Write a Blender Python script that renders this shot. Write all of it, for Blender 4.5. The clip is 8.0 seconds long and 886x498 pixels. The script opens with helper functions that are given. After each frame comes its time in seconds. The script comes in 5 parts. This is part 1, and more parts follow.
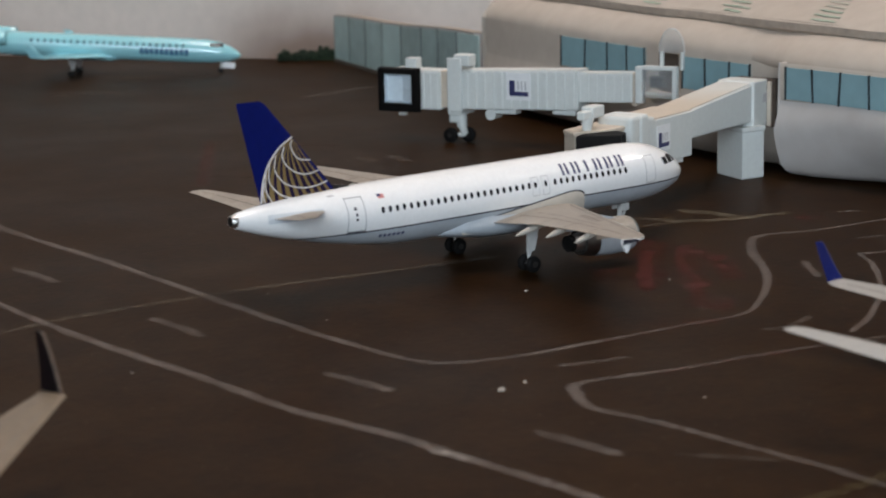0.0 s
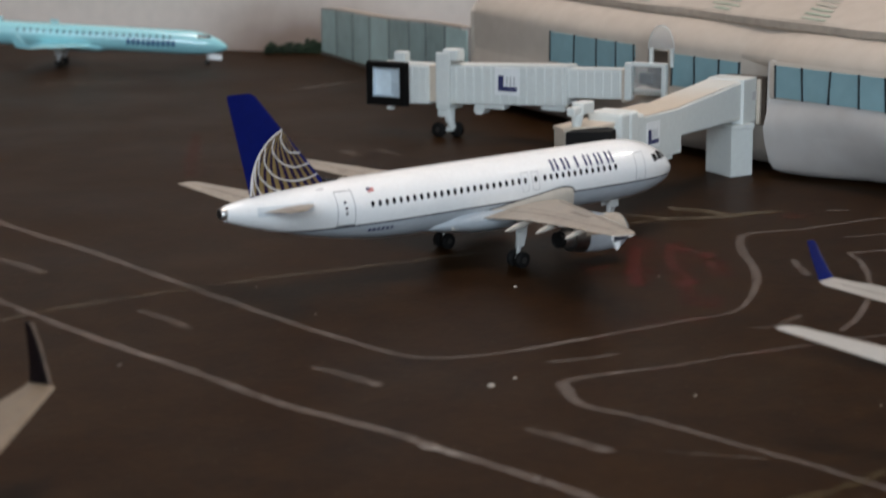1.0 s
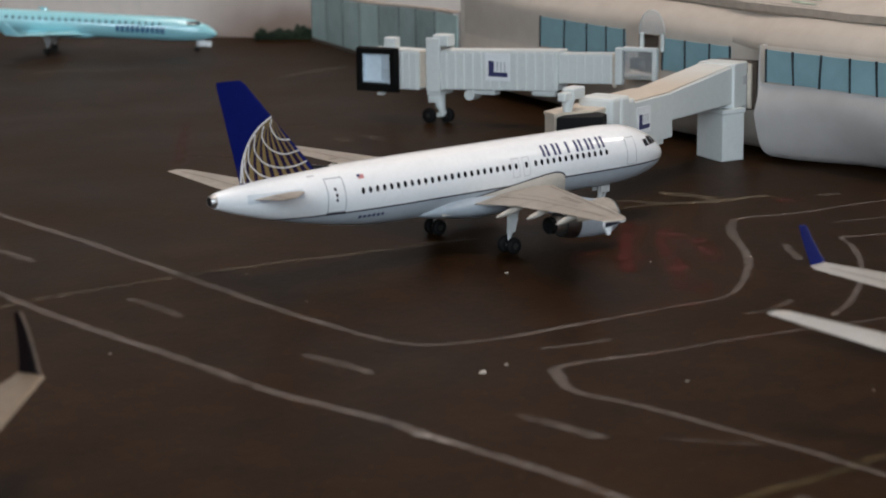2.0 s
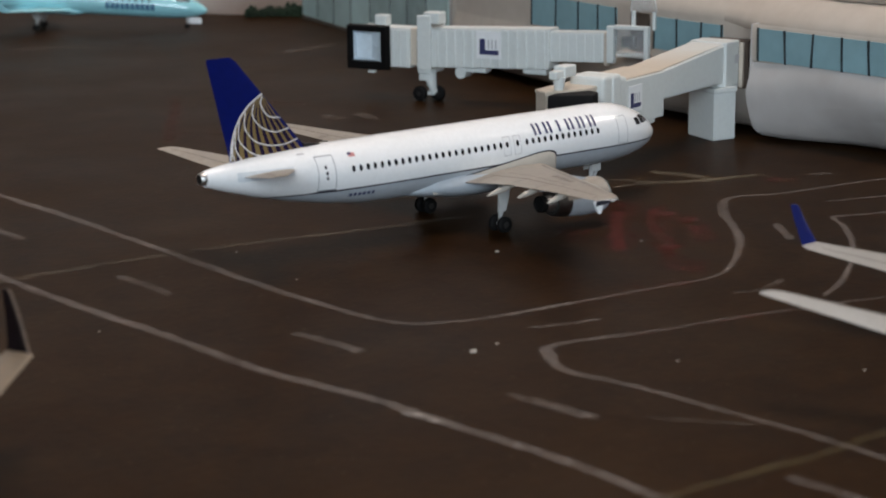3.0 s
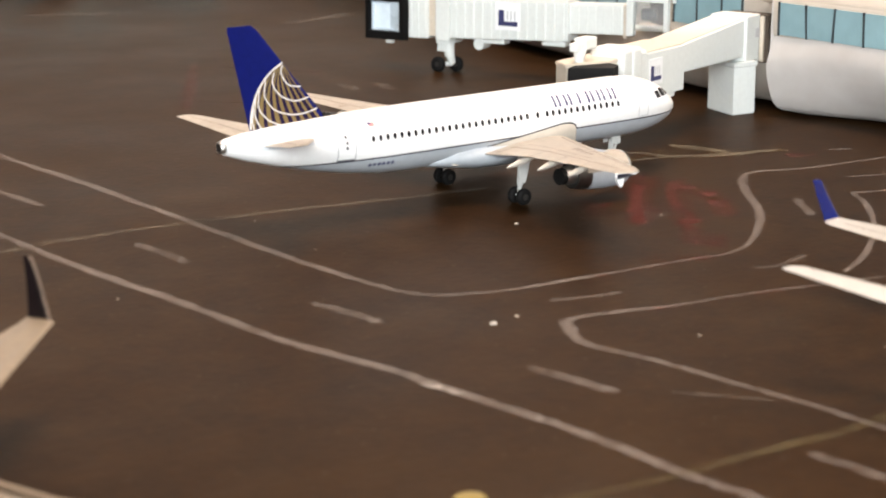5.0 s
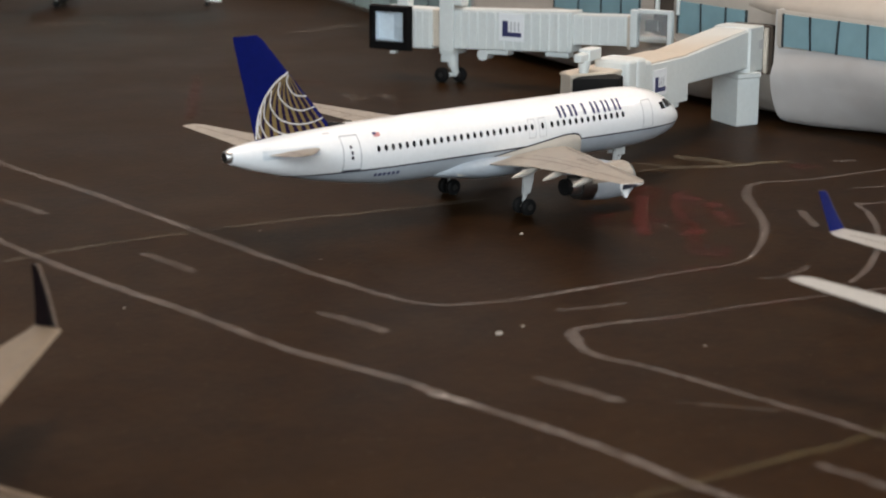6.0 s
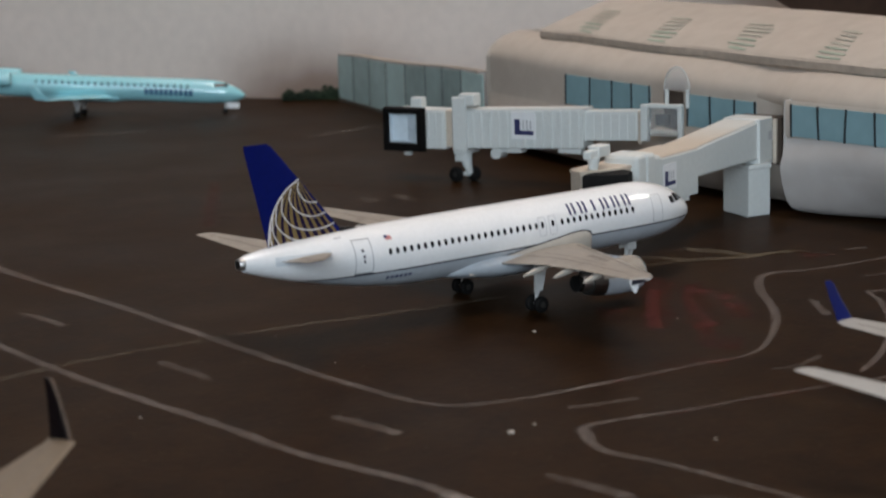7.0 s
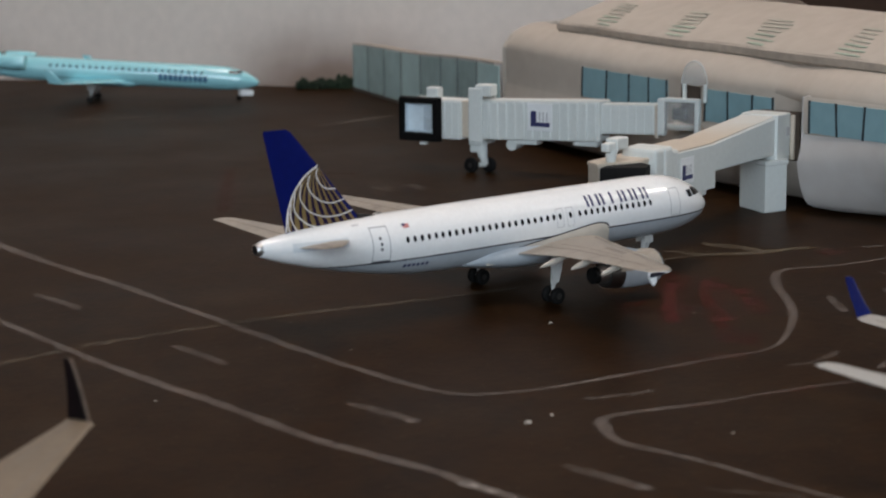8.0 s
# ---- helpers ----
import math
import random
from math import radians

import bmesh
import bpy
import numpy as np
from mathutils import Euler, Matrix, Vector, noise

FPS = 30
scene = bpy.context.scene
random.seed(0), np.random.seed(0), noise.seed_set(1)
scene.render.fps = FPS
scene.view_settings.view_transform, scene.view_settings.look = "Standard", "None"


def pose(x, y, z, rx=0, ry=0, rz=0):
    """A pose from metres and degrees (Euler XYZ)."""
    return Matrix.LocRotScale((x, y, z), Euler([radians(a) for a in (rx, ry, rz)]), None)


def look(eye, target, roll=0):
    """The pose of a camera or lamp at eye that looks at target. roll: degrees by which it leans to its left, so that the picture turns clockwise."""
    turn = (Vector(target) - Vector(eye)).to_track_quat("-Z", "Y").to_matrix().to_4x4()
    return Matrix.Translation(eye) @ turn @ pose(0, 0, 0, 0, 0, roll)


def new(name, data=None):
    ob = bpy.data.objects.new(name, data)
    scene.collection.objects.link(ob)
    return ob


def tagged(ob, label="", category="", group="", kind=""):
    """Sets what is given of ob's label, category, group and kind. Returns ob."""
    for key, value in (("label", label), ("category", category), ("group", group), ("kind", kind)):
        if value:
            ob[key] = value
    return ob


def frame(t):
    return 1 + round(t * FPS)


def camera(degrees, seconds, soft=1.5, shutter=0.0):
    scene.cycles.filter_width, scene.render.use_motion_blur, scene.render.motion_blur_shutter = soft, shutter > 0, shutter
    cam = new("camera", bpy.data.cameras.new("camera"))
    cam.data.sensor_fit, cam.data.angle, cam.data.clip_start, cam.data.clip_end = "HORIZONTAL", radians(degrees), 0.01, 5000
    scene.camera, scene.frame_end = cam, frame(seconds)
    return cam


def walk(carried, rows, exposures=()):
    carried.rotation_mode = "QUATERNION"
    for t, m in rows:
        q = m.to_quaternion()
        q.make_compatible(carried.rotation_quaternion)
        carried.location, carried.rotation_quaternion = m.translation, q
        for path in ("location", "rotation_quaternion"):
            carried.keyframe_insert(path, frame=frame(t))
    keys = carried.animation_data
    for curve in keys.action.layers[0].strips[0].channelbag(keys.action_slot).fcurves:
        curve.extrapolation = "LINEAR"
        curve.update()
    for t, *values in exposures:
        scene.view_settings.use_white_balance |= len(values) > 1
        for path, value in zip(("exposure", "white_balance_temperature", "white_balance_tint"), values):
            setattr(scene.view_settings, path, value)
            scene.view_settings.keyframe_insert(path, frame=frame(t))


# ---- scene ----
# A model airport at about 1:400. Lengths below are in model units of 2.5 mm unless said otherwise.
U = 0.0025

# ---- camera ----
cam = camera(26.0, 8.0, soft=1.9, shutter=0.5)
cam.data.dof.use_dof, cam.data.dof.focus_distance, cam.data.dof.aperture_fstop = True, 0.335, 55.0
PATH = [
    (0, (-0.23562, -0.23780, 0.06800), (0.00235, 0.07255, -0.01599), -1.30),
    (0.2, (-0.23568, -0.23855, 0.06847), (0.00378, 0.07107, -0.01399), -1.28),
    (0.3, (-0.23565, -0.23859, 0.06827), (0.00485, 0.07080, -0.01200), -1.41),
    (0.5, (-0.23520, -0.23894, 0.06849), (0.00553, 0.07078, -0.00974), -1.69),
    (0.7, (-0.23528, -0.23873, 0.06848), (0.00688, 0.06968, -0.01051), -1.65),
    (0.8, (-0.23563, -0.23756, 0.06837), (0.00694, 0.07041, -0.01110), -1.54),
    (1, (-0.23606, -0.23630, 0.06786), (0.00485, 0.07145, -0.01730), -0.56),
    (1.2, (-0.23579, -0.23640, 0.06805), (0.00415, 0.07155, -0.01907), -0.44),
    (1.5, (-0.23541, -0.23624, 0.06799), (0.00445, 0.07151, -0.02005), -0.65),
    (1.7, (-0.23555, -0.23596, 0.06779), (0.00552, 0.07102, -0.01968), -0.79),
    (2.8, (-0.23507, -0.23545, 0.06802), (0.00730, 0.06920, -0.02387), -0.64),
    (3, (-0.23501, -0.23509, 0.06771), (0.00771, 0.06906, -0.02489), -0.60),
    (3.5, (-0.23472, -0.23463, 0.06760), (0.00812, 0.06869, -0.02738), -0.55),
    (3.7, (-0.23504, -0.23411, 0.06739), (0.00775, 0.06891, -0.02874), -0.46),
    (4, (-0.23513, -0.23403, 0.06748), (0.00689, 0.06908, -0.03024), -0.33),
    (4.2, (-0.23521, -0.23386, 0.06742), (0.00630, 0.06958, -0.03055), -0.25),
    (4.5, (-0.23532, -0.23395, 0.06744), (0.00550, 0.06993, -0.03087), -0.13),
    (4.7, (-0.23536, -0.23360, 0.06744), (0.00511, 0.07050, -0.03103), -0.06),
    (5.8, (-0.23614, -0.23346, 0.06742), (0.00401, 0.07130, -0.02978), 0.10),
    (6, (-0.23630, -0.23321, 0.06732), (0.00436, 0.07153, -0.02873), 0.19),
    (6.3, (-0.23612, -0.23408, 0.06779), (0.00444, 0.07112, -0.02695), 0.36),
    (6.5, (-0.23603, -0.23505, 0.06807), (0.00417, 0.07134, -0.02375), 0.06),
    (6.7, (-0.23555, -0.23613, 0.06848), (0.00308, 0.07313, -0.01760), -0.63),
    (6.8, (-0.23583, -0.23643, 0.06851), (0.00293, 0.07375, -0.01386), -1.07),
    (7, (-0.23573, -0.23690, 0.06876), (0.00277, 0.07492, -0.00796), -1.73),
    (7.2, (-0.23595, -0.23641, 0.06855), (0.00178, 0.07660, -0.00567), -1.65),
    (7.5, (-0.23596, -0.23670, 0.06841), (0.00105, 0.07670, -0.00646), -1.46),
    (7.7, (-0.23650, -0.23624, 0.06828), (0.00144, 0.07635, -0.00704), -1.27),
    (8, (-0.23684, -0.23530, 0.06802), (0.00059, 0.07701, -0.01003), -0.68),
]
EXPOSURES = [
    (0.0, -0.14, 6500, 10), (1.7, -0.18, 6500, 10), (2.8, -0.2, 6500, 10), (3.4, -0.02, 6550, 10), (3.7, 0.6, 6750, 12),
    (4.0, 1.29, 7350, 14), (4.7, 1.34, 7550, 14), (5.8, 0.34, 7100, 12), (6.2, 0.05, 6750, 10), (7.0, -0.33, 6500, 10), (8.0, -0.33, 6500, 10),
]
walk(cam, [(t, look(eye, target, roll)) for t, eye, target, roll in PATH], EXPOSURES)

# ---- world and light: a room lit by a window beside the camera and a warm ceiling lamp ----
world = bpy.data.worlds.new("room_world")
scene.world = world
world.use_nodes = True
sky = world.node_tree.nodes.new("ShaderNodeTexSky")
sky.sky_type, sky.sun_disc = "NISHITA", False
sky.sun_elevation, sky.sun_rotation = radians(35), radians(200)
world.node_tree.links.new(sky.outputs["Color"], world.node_tree.nodes["Background"].inputs["Color"])
world.node_tree.nodes["Background"].inputs["Strength"].default_value = 0.1

# Room axes: along the back wall, and out of it towards the camera.
ALONG, OUT, WALL0 = Vector((0.5736, -0.8192, 0)), Vector((-0.8192, -0.5736, 0)), Vector((36.0, 114.5, 0))
ROOM_L, ROOM_D, ROOM_H = 560.0, 600.0, 600.0


def room_pt(a, o, z):
    """A place in the room: a along the back wall, o out of it, z up."""
    return WALL0 + ALONG * a + OUT * o + Vector((0, 0, z))


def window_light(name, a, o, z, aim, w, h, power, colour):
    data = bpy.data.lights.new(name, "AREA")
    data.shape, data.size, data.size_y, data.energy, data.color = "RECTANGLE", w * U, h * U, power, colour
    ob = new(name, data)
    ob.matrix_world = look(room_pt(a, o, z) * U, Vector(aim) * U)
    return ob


window_light("window_daylight", 125, 590, 130, (0, 20, 0), 420, 160, 19.2, (0.76, 0.89, 1.0))
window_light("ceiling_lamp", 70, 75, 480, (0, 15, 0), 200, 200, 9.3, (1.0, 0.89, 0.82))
# Small unseen lamp, set where it makes the bright spot on the jet's nose.
window_light("nose_highlight_lamp", 223, 8, 150, (0, 0, 4), 11, 11, 0.5, (1.0, 0.92, 0.84))

# ---- materials ----
MATS = {}


def material(name, colour, rough=0.5, metal=0.0, vary=0.12, fine=900.0, coarse=90.0, bump=0.15, coat=0.0, spec=0.5, tint=None, random_amount=0.0, glow=0.0):
    """A painted or moulded surface: base colour broken up by two scales of noise, with fine relief."""
    if name in MATS:
        return MATS[name]
    m = bpy.data.materials.new(name)
    m.use_nodes = True
    nt = m.node_tree
    b = nt.nodes["Principled BSDF"]
    co = nt.nodes.new("ShaderNodeTexCoord")
    n1, n2 = nt.nodes.new("ShaderNodeTexNoise"), nt.nodes.new("ShaderNodeTexNoise")
    n1.inputs["Scale"].default_value, n1.inputs["Detail"].default_value = fine, 4
    n2.inputs["Scale"].default_value, n2.inputs["Detail"].default_value = coarse, 5
    nt.links.new(co.outputs["Object"], n1.inputs["Vector"])
    nt.links.new(co.outputs["Object"], n2.inputs["Vector"])
    add = nt.nodes.new("ShaderNodeMath")
    add.operation = "ADD"
    nt.links.new(n1.outputs["Fac"], add.inputs[0])
    nt.links.new(n2.outputs["Fac"], add.inputs[1])
    last = add.outputs[0]
    if random_amount:
        info, more = nt.nodes.new("ShaderNodeObjectInfo"), nt.nodes.new("ShaderNodeMath")
        more.operation, more.inputs[1].default_value = "MULTIPLY_ADD", random_amount
        nt.links.new(info.outputs["Random"], more.inputs[0])
        nt.links.new(last, more.inputs[2])
        last = more.outputs[0]
    ramp = nt.nodes.new("ShaderNodeMapRange")
    ramp.inputs["From Min"].default_value, ramp.inputs["From Max"].default_value = 0.6, 1.4 + random_amount
    nt.links.new(last, ramp.inputs["Value"])
    mix = nt.nodes.new("ShaderNodeMix")
    mix.data_type = "RGBA"
    dark = tint or [c * (1 - 2 * vary) for c in colour]
    light = [min(1.0, c * (1 + vary)) for c in colour]
    mix.inputs["A"].default_value, mix.inputs["B"].default_value = (*dark, 1), (*light, 1)
    nt.links.new(ramp.outputs["Result"], mix.inputs["Factor"])
    nt.links.new(mix.outputs["Result"], b.inputs["Base Color"])
    rr = nt.nodes.new("ShaderNodeMapRange")
    rr.inputs["To Min"].default_value, rr.inputs["To Max"].default_value = max(0.02, rough - 0.08), min(1, rough + 0.1)
    nt.links.new(n2.outputs["Fac"], rr.inputs["Value"])
    nt.links.new(rr.outputs["Result"], b.inputs["Roughness"])
    b.inputs["Metallic"].default_value = metal
    b.inputs["Specular IOR Level"].default_value = spec
    b.inputs["Coat Weight"].default_value = coat
    b.inputs["Coat Roughness"].default_value = 0.12
    if bump:
        bp = nt.nodes.new("ShaderNodeBump")
        bp.inputs["Strength"].default_value, bp.inputs["Distance"].default_value = bump, 0.00012
        nt.links.new(n1.outputs["Fac"], bp.inputs["Height"])
        nt.links.new(bp.outputs["Normal"], b.inputs["Normal"])
    MATS[name] = m
    return m


def worn(name, colour, low, high, scale, strength):
    """Chalk or crayon rubbed onto the ground: it covers only the high grains, thins out to the stroke's edges and was pressed unevenly."""
    m = material(name, colour, rough=0.9, vary=0.15, fine=2500, coarse=200, bump=0.2, spec=0.1)
    nt = m.node_tree
    co, n, press, stroke = nt.nodes.new("ShaderNodeTexCoord"), nt.nodes.new("ShaderNodeTexNoise"), nt.nodes.new("ShaderNodeTexNoise"), nt.nodes.new("ShaderNodeAttribute")
    n.inputs["Scale"].default_value, n.inputs["Detail"].default_value, n.inputs["Roughness"].default_value = scale, 6, 0.7
    press.inputs["Scale"].default_value, press.inputs["Detail"].default_value = 75, 4
    stroke.attribute_name = "pressure"
    rng, soft = nt.nodes.new("ShaderNodeMapRange"), nt.nodes.new("ShaderNodeMapRange")
    thin, cover = nt.nodes.new("ShaderNodeMath"), nt.nodes.new("ShaderNodeMath")
    rng.inputs["From Min"].default_value, rng.inputs["From Max"].default_value = low, high
    rng.inputs["To Max"].default_value = strength
    soft.inputs["From Min"].default_value, soft.inputs["From Max"].default_value = 0.25, 0.7
    soft.inputs["To Min"].default_value, soft.inputs["To Max"].default_value = 0.55, 1.45
    thin.operation = cover.operation = "MULTIPLY"
    nt.links.new(co.outputs["Object"], n.inputs["Vector"])
    nt.links.new(co.outputs["Object"], press.inputs["Vector"])
    nt.links.new(n.outputs["Fac"], rng.inputs["Value"])
    nt.links.new(press.outputs["Fac"], soft.inputs["Value"])
    nt.links.new(soft.outputs["Result"], thin.inputs[0])
    nt.links.new(stroke.outputs["Fac"], thin.inputs[1])
    nt.links.new(rng.outputs["Result"], cover.inputs[0])
    nt.links.new(thin.outputs[0], cover.inputs[1])
    nt.links.new(cover.outputs[0], nt.nodes["Principled BSDF"].inputs["Alpha"])
    return m


def ground_material():
    m = material("painted_board", (0.0205, 0.0082, 0.0020), rough=0.45, vary=0.22, fine=700, coarse=26, bump=0.35, spec=0.048, tint=(0.0062, 0.0026, 0.0007))
    nt = m.node_tree
    b = nt.nodes["Principled BSDF"]
    old = b.inputs["Base Color"].links[0].from_socket
    b.inputs["Specular Tint"].default_value = (1.0, 0.77, 0.58, 1)
    co = nt.nodes.new("ShaderNodeTexCoord")
    # pale dust in drawn-out smears, and small specks
    mp, n = nt.nodes.new("ShaderNodeMapping"), nt.nodes.new("ShaderNodeTexNoise")
    mp.inputs["Scale"].default_value, mp.inputs["Rotation"].default_value = (26, 46, 1), (0, 0, 0.5)
    n.inputs["Scale"].default_value, n.inputs["Detail"].default_value = 1.0, 7
    rng = nt.nodes.new("ShaderNodeMapRange")
    rng.inputs["From Min"].default_value, rng.inputs["From Max"].default_value, rng.inputs["To Max"].default_value = 0.50, 0.76, 0.42
    nt.links.new(co.outputs["Object"], mp.inputs["Vector"])
    nt.links.new(mp.outputs["Vector"], n.inputs["Vector"])
    nt.links.new(n.outputs["Fac"], rng.inputs["Value"])
    mix = nt.nodes.new("ShaderNodeMix")
    mix.data_type = "RGBA"
    mix.inputs["B"].default_value = (0.040, 0.023, 0.0115, 1)
    nt.links.new(rng.outputs["Result"], mix.inputs["Factor"])
    # reddish mottling, a few centimetres across on the full-size apron
    n3, r3, mix3 = nt.nodes.new("ShaderNodeTexNoise"), nt.nodes.new("ShaderNodeMapRange"), nt.nodes.new("ShaderNodeMix")
    n3.inputs["Scale"].default_value, n3.inputs["Detail"].default_value, n3.inputs["Roughness"].default_value = 130, 7, 0.75
    r3.inputs["From Min"].default_value, r3.inputs["From Max"].default_value, r3.inputs["To Max"].default_value = 0.42, 0.66, 0.95
    mix3.data_type = "RGBA"
    mix3.inputs["B"].default_value = (0.027, 0.0118, 0.0034, 1)
    nt.links.new(co.outputs["Object"], n3.inputs["Vector"])
    nt.links.new(n3.outputs["Fac"], r3.inputs["Value"])
    nt.links.new(r3.outputs["Result"], mix3.inputs["Factor"])
    nt.links.new(old, mix3.inputs["A"])
    nt.links.new(mix3.outputs["Result"], mix.inputs["A"])
    vor, sp = nt.nodes.new("ShaderNodeTexVoronoi"), nt.nodes.new("ShaderNodeMapRange")
    vor.inputs["Scale"].default_value = 330
    sp.inputs["From Min"].default_value, sp.inputs["From Max"].default_value = 0.10, 0.05
    sp.inputs["To Max"].default_value = 0.45
    nt.links.new(co.outputs["Object"], vor.inputs["Vector"])
    nt.links.new(vor.outputs["Distance"], sp.inputs["Value"])
    mix2 = nt.nodes.new("ShaderNodeMix")
    mix2.data_type = "RGBA"
    mix2.inputs["B"].default_value = (0.085, 0.066, 0.048, 1)
    nt.links.new(sp.outputs["Result"], mix2.inputs["Factor"])
    nt.links.new(mix.outputs["Result"], mix2.inputs["A"])
    nt.links.new(mix2.outputs["Result"], b.inputs["Base Color"])
    return m


def wall_material():
    """Rolled wall paint with a soft brown patch low down, about 55 units wide."""
    m = material("wall_paint", (0.80, 0.70, 0.635), rough=0.7, vary=0.05, fine=260, coarse=12, bump=0.5)
    nt = m.node_tree
    b = nt.nodes["Principled BSDF"]
    old = b.inputs["Base Color"].links[0].from_socket
    co, mp, grad = nt.nodes.new("ShaderNodeTexCoord"), nt.nodes.new("ShaderNodeMapping"), nt.nodes.new("ShaderNodeTexGradient")
    mp.vector_type, grad.gradient_type = "TEXTURE", "QUADRATIC_SPHERE"
    mp.inputs["Location"].default_value = (8.0 * U, 0, 0.0)
    mp.inputs["Scale"].default_value = (29 * U, 40 * U, 15 * U)
    n, add = nt.nodes.new("ShaderNodeTexNoise"), nt.nodes.new("ShaderNodeMath")
    n.inputs["Scale"].default_value, n.inputs["Detail"].default_value = 22, 3
    add.operation = "MULTIPLY"
    nt.links.new(co.outputs["Object"], mp.inputs["Vector"])
    nt.links.new(mp.outputs["Vector"], grad.inputs["Vector"])
    nt.links.new(co.outputs["Object"], n.inputs["Vector"])
    nt.links.new(grad.outputs["Fac"], add.inputs[0])
    nt.links.new(n.outputs["Fac"], add.inputs[1])
    rng = nt.nodes.new("ShaderNodeMapRange")
    rng.interpolation_type = "SMOOTHSTEP"
    rng.inputs["From Max"].default_value, rng.inputs["To Max"].default_value = 0.36, 0.8
    nt.links.new(add.outputs[0], rng.inputs["Value"])
    mix = nt.nodes.new("ShaderNodeMix")
    mix.data_type = "RGBA"
    mix.inputs["B"].default_value = (0.15, 0.068, 0.036, 1)
    nt.links.new(rng.outputs["Result"], mix.inputs["Factor"])
    nt.links.new(old, mix.inputs["A"])
    nt.links.new(mix.outputs["Result"], b.inputs["Base Color"])
    return m


WHITE = material("gloss_white_paint", (0.88, 0.885, 0.895), rough=0.2, vary=0.03, fine=1500, coarse=120, bump=0.02, coat=0.6)
GREY = material("grey_paint", (0.46, 0.50, 0.545), rough=0.3, vary=0.05, bump=0.03, coat=0.2)
WINGGREY = material("warm_grey_paint", (0.345, 0.302, 0.255), rough=0.4, vary=0.14, fine=1100, coarse=140, bump=0.08)
FAIRING = material("pale_fairing_paint", (0.50, 0.455, 0.40), rough=0.35, vary=0.06, bump=0.03)
WINGLINE = material("wing_panel_line", (0.20, 0.175, 0.15), rough=0.5, vary=0.2, bump=0.0)
WINGPALE = material("pale_panel", (0.50, 0.47, 0.43), rough=0.35, vary=0.08, bump=0.03)
NAVY = material("navy_paint", (0.002, 0.007, 0.105), rough=0.45, vary=0.1, bump=0.03, spec=0.15)
NAVYGLOSS = material("glossy_navy_paint", (0.002, 0.011, 0.14), rough=0.25, vary=0.12, bump=0.03, coat=0.3)
DARKLINE = material("dark_print", (0.02, 0.022, 0.035), rough=0.4, vary=0.1, bump=0.0)
TITLE = material("title_print", (0.035, 0.04, 0.12), rough=0.4, vary=0.1, bump=0.0)
GLASSDARK = material("window_print", (0.012, 0.013, 0.018), rough=0.25, vary=0.1, bump=0.0)
GLOBE = material("globe_print", (0.012, 0.005, 0.036), rough=0.45, vary=0.15, bump=0.0, spec=0.2)
GOLD = material("gold_print", (0.215, 0.148, 0.055), rough=0.4, vary=0.12, bump=0.0)
ARCWHITE = material("white_print", (0.75, 0.73, 0.72), rough=0.4, vary=0.04, bump=0.0)
FAINT = material("faint_print", (0.50, 0.50, 0.52), rough=0.4, vary=0.05, bump=0.0)
DOORLINE = material("door_line_print", (0.42, 0.43, 0.45), rough=0.4, vary=0.08, bump=0.0)
REDPRINT = material("red_print", (0.58, 0.24, 0.24), rough=0.4, vary=0.05, bump=0.0)
PALEPLATE = material("pale_blue_grey_paint", (0.66, 0.70, 0.74), rough=0.3, vary=0.05, bump=0.02)
CHROME = material("bare_metal", (0.75, 0.74, 0.72), rough=0.16, metal=1.0, vary=0.08, bump=0.03)
NOZZLE = material("dull_bright_metal", (0.62, 0.61, 0.60), rough=0.38, metal=1.0, vary=0.12, bump=0.05)
BURNT = material("burnt_metal", (0.22, 0.21, 0.20), rough=0.42, metal=1.0, vary=0.2, bump=0.03)
DARKMETAL = material("dark_metal", (0.045, 0.042, 0.04), rough=0.4, metal=0.6, vary=0.15, bump=0.05)
TYRE = material("black_tyre", (0.005, 0.0045, 0.0045), rough=0.7, vary=0.2, bump=0.1, spec=0.2)
GEAR = material("gear_paint", (0.50, 0.50, 0.49), rough=0.4, vary=0.08, bump=0.05)
PLASTIC = material("white_plastic", (0.67, 0.695, 0.68), rough=0.42, vary=0.04, fine=1200, coarse=60, bump=0.08)
PLASTICTOP = material("tan_plastic", (0.60, 0.52, 0.43), rough=0.5, vary=0.08, fine=1200, coarse=60, bump=0.08)
TANBLEND = material("white_to_tan_plastic", (0.66, 0.665, 0.635), rough=0.45, vary=0.04, fine=1200, coarse=60, bump=0.08)
BLACKPL = material("black_rubber", (0.005, 0.0045, 0.0045), rough=0.6, vary=0.3, fine=700, coarse=160, bump=0.5, spec=0.12)
CLEARRIM = material("milky_plastic", (0.62, 0.62, 0.61), rough=0.3, vary=0.05, bump=0.02)
PLATE = material("white_plate", (0.82, 0.83, 0.84), rough=0.3, vary=0.03, bump=0.02)
OFFWHITE = material("aged_white_paint", (0.39, 0.38, 0.36), rough=0.35, vary=0.06, fine=1500, coarse=120, bump=0.04)
INNER = material("canopy_lining", (0.66, 0.74, 0.80), rough=0.25, vary=0.06, bump=0.05)
PAPER = material("cream_card", (0.525, 0.46, 0.40), rough=0.8, vary=0.05, fine=260, coarse=22, bump=0.05, tint=(0.46, 0.395, 0.335))
PAPERWHITE = material("white_card", (0.56, 0.535, 0.52), rough=0.8, vary=0.06, fine=110, coarse=34, bump=0.1, tint=(0.46, 0.415, 0.39))
# Doorway brown, darkened for its recess; also laid as shade in two gaps.
DOORSHADE = material("door_and_shade_brown", (0.085, 0.062, 0.047), rough=0.8, vary=0.2, fine=400, coarse=60, bump=0.2)
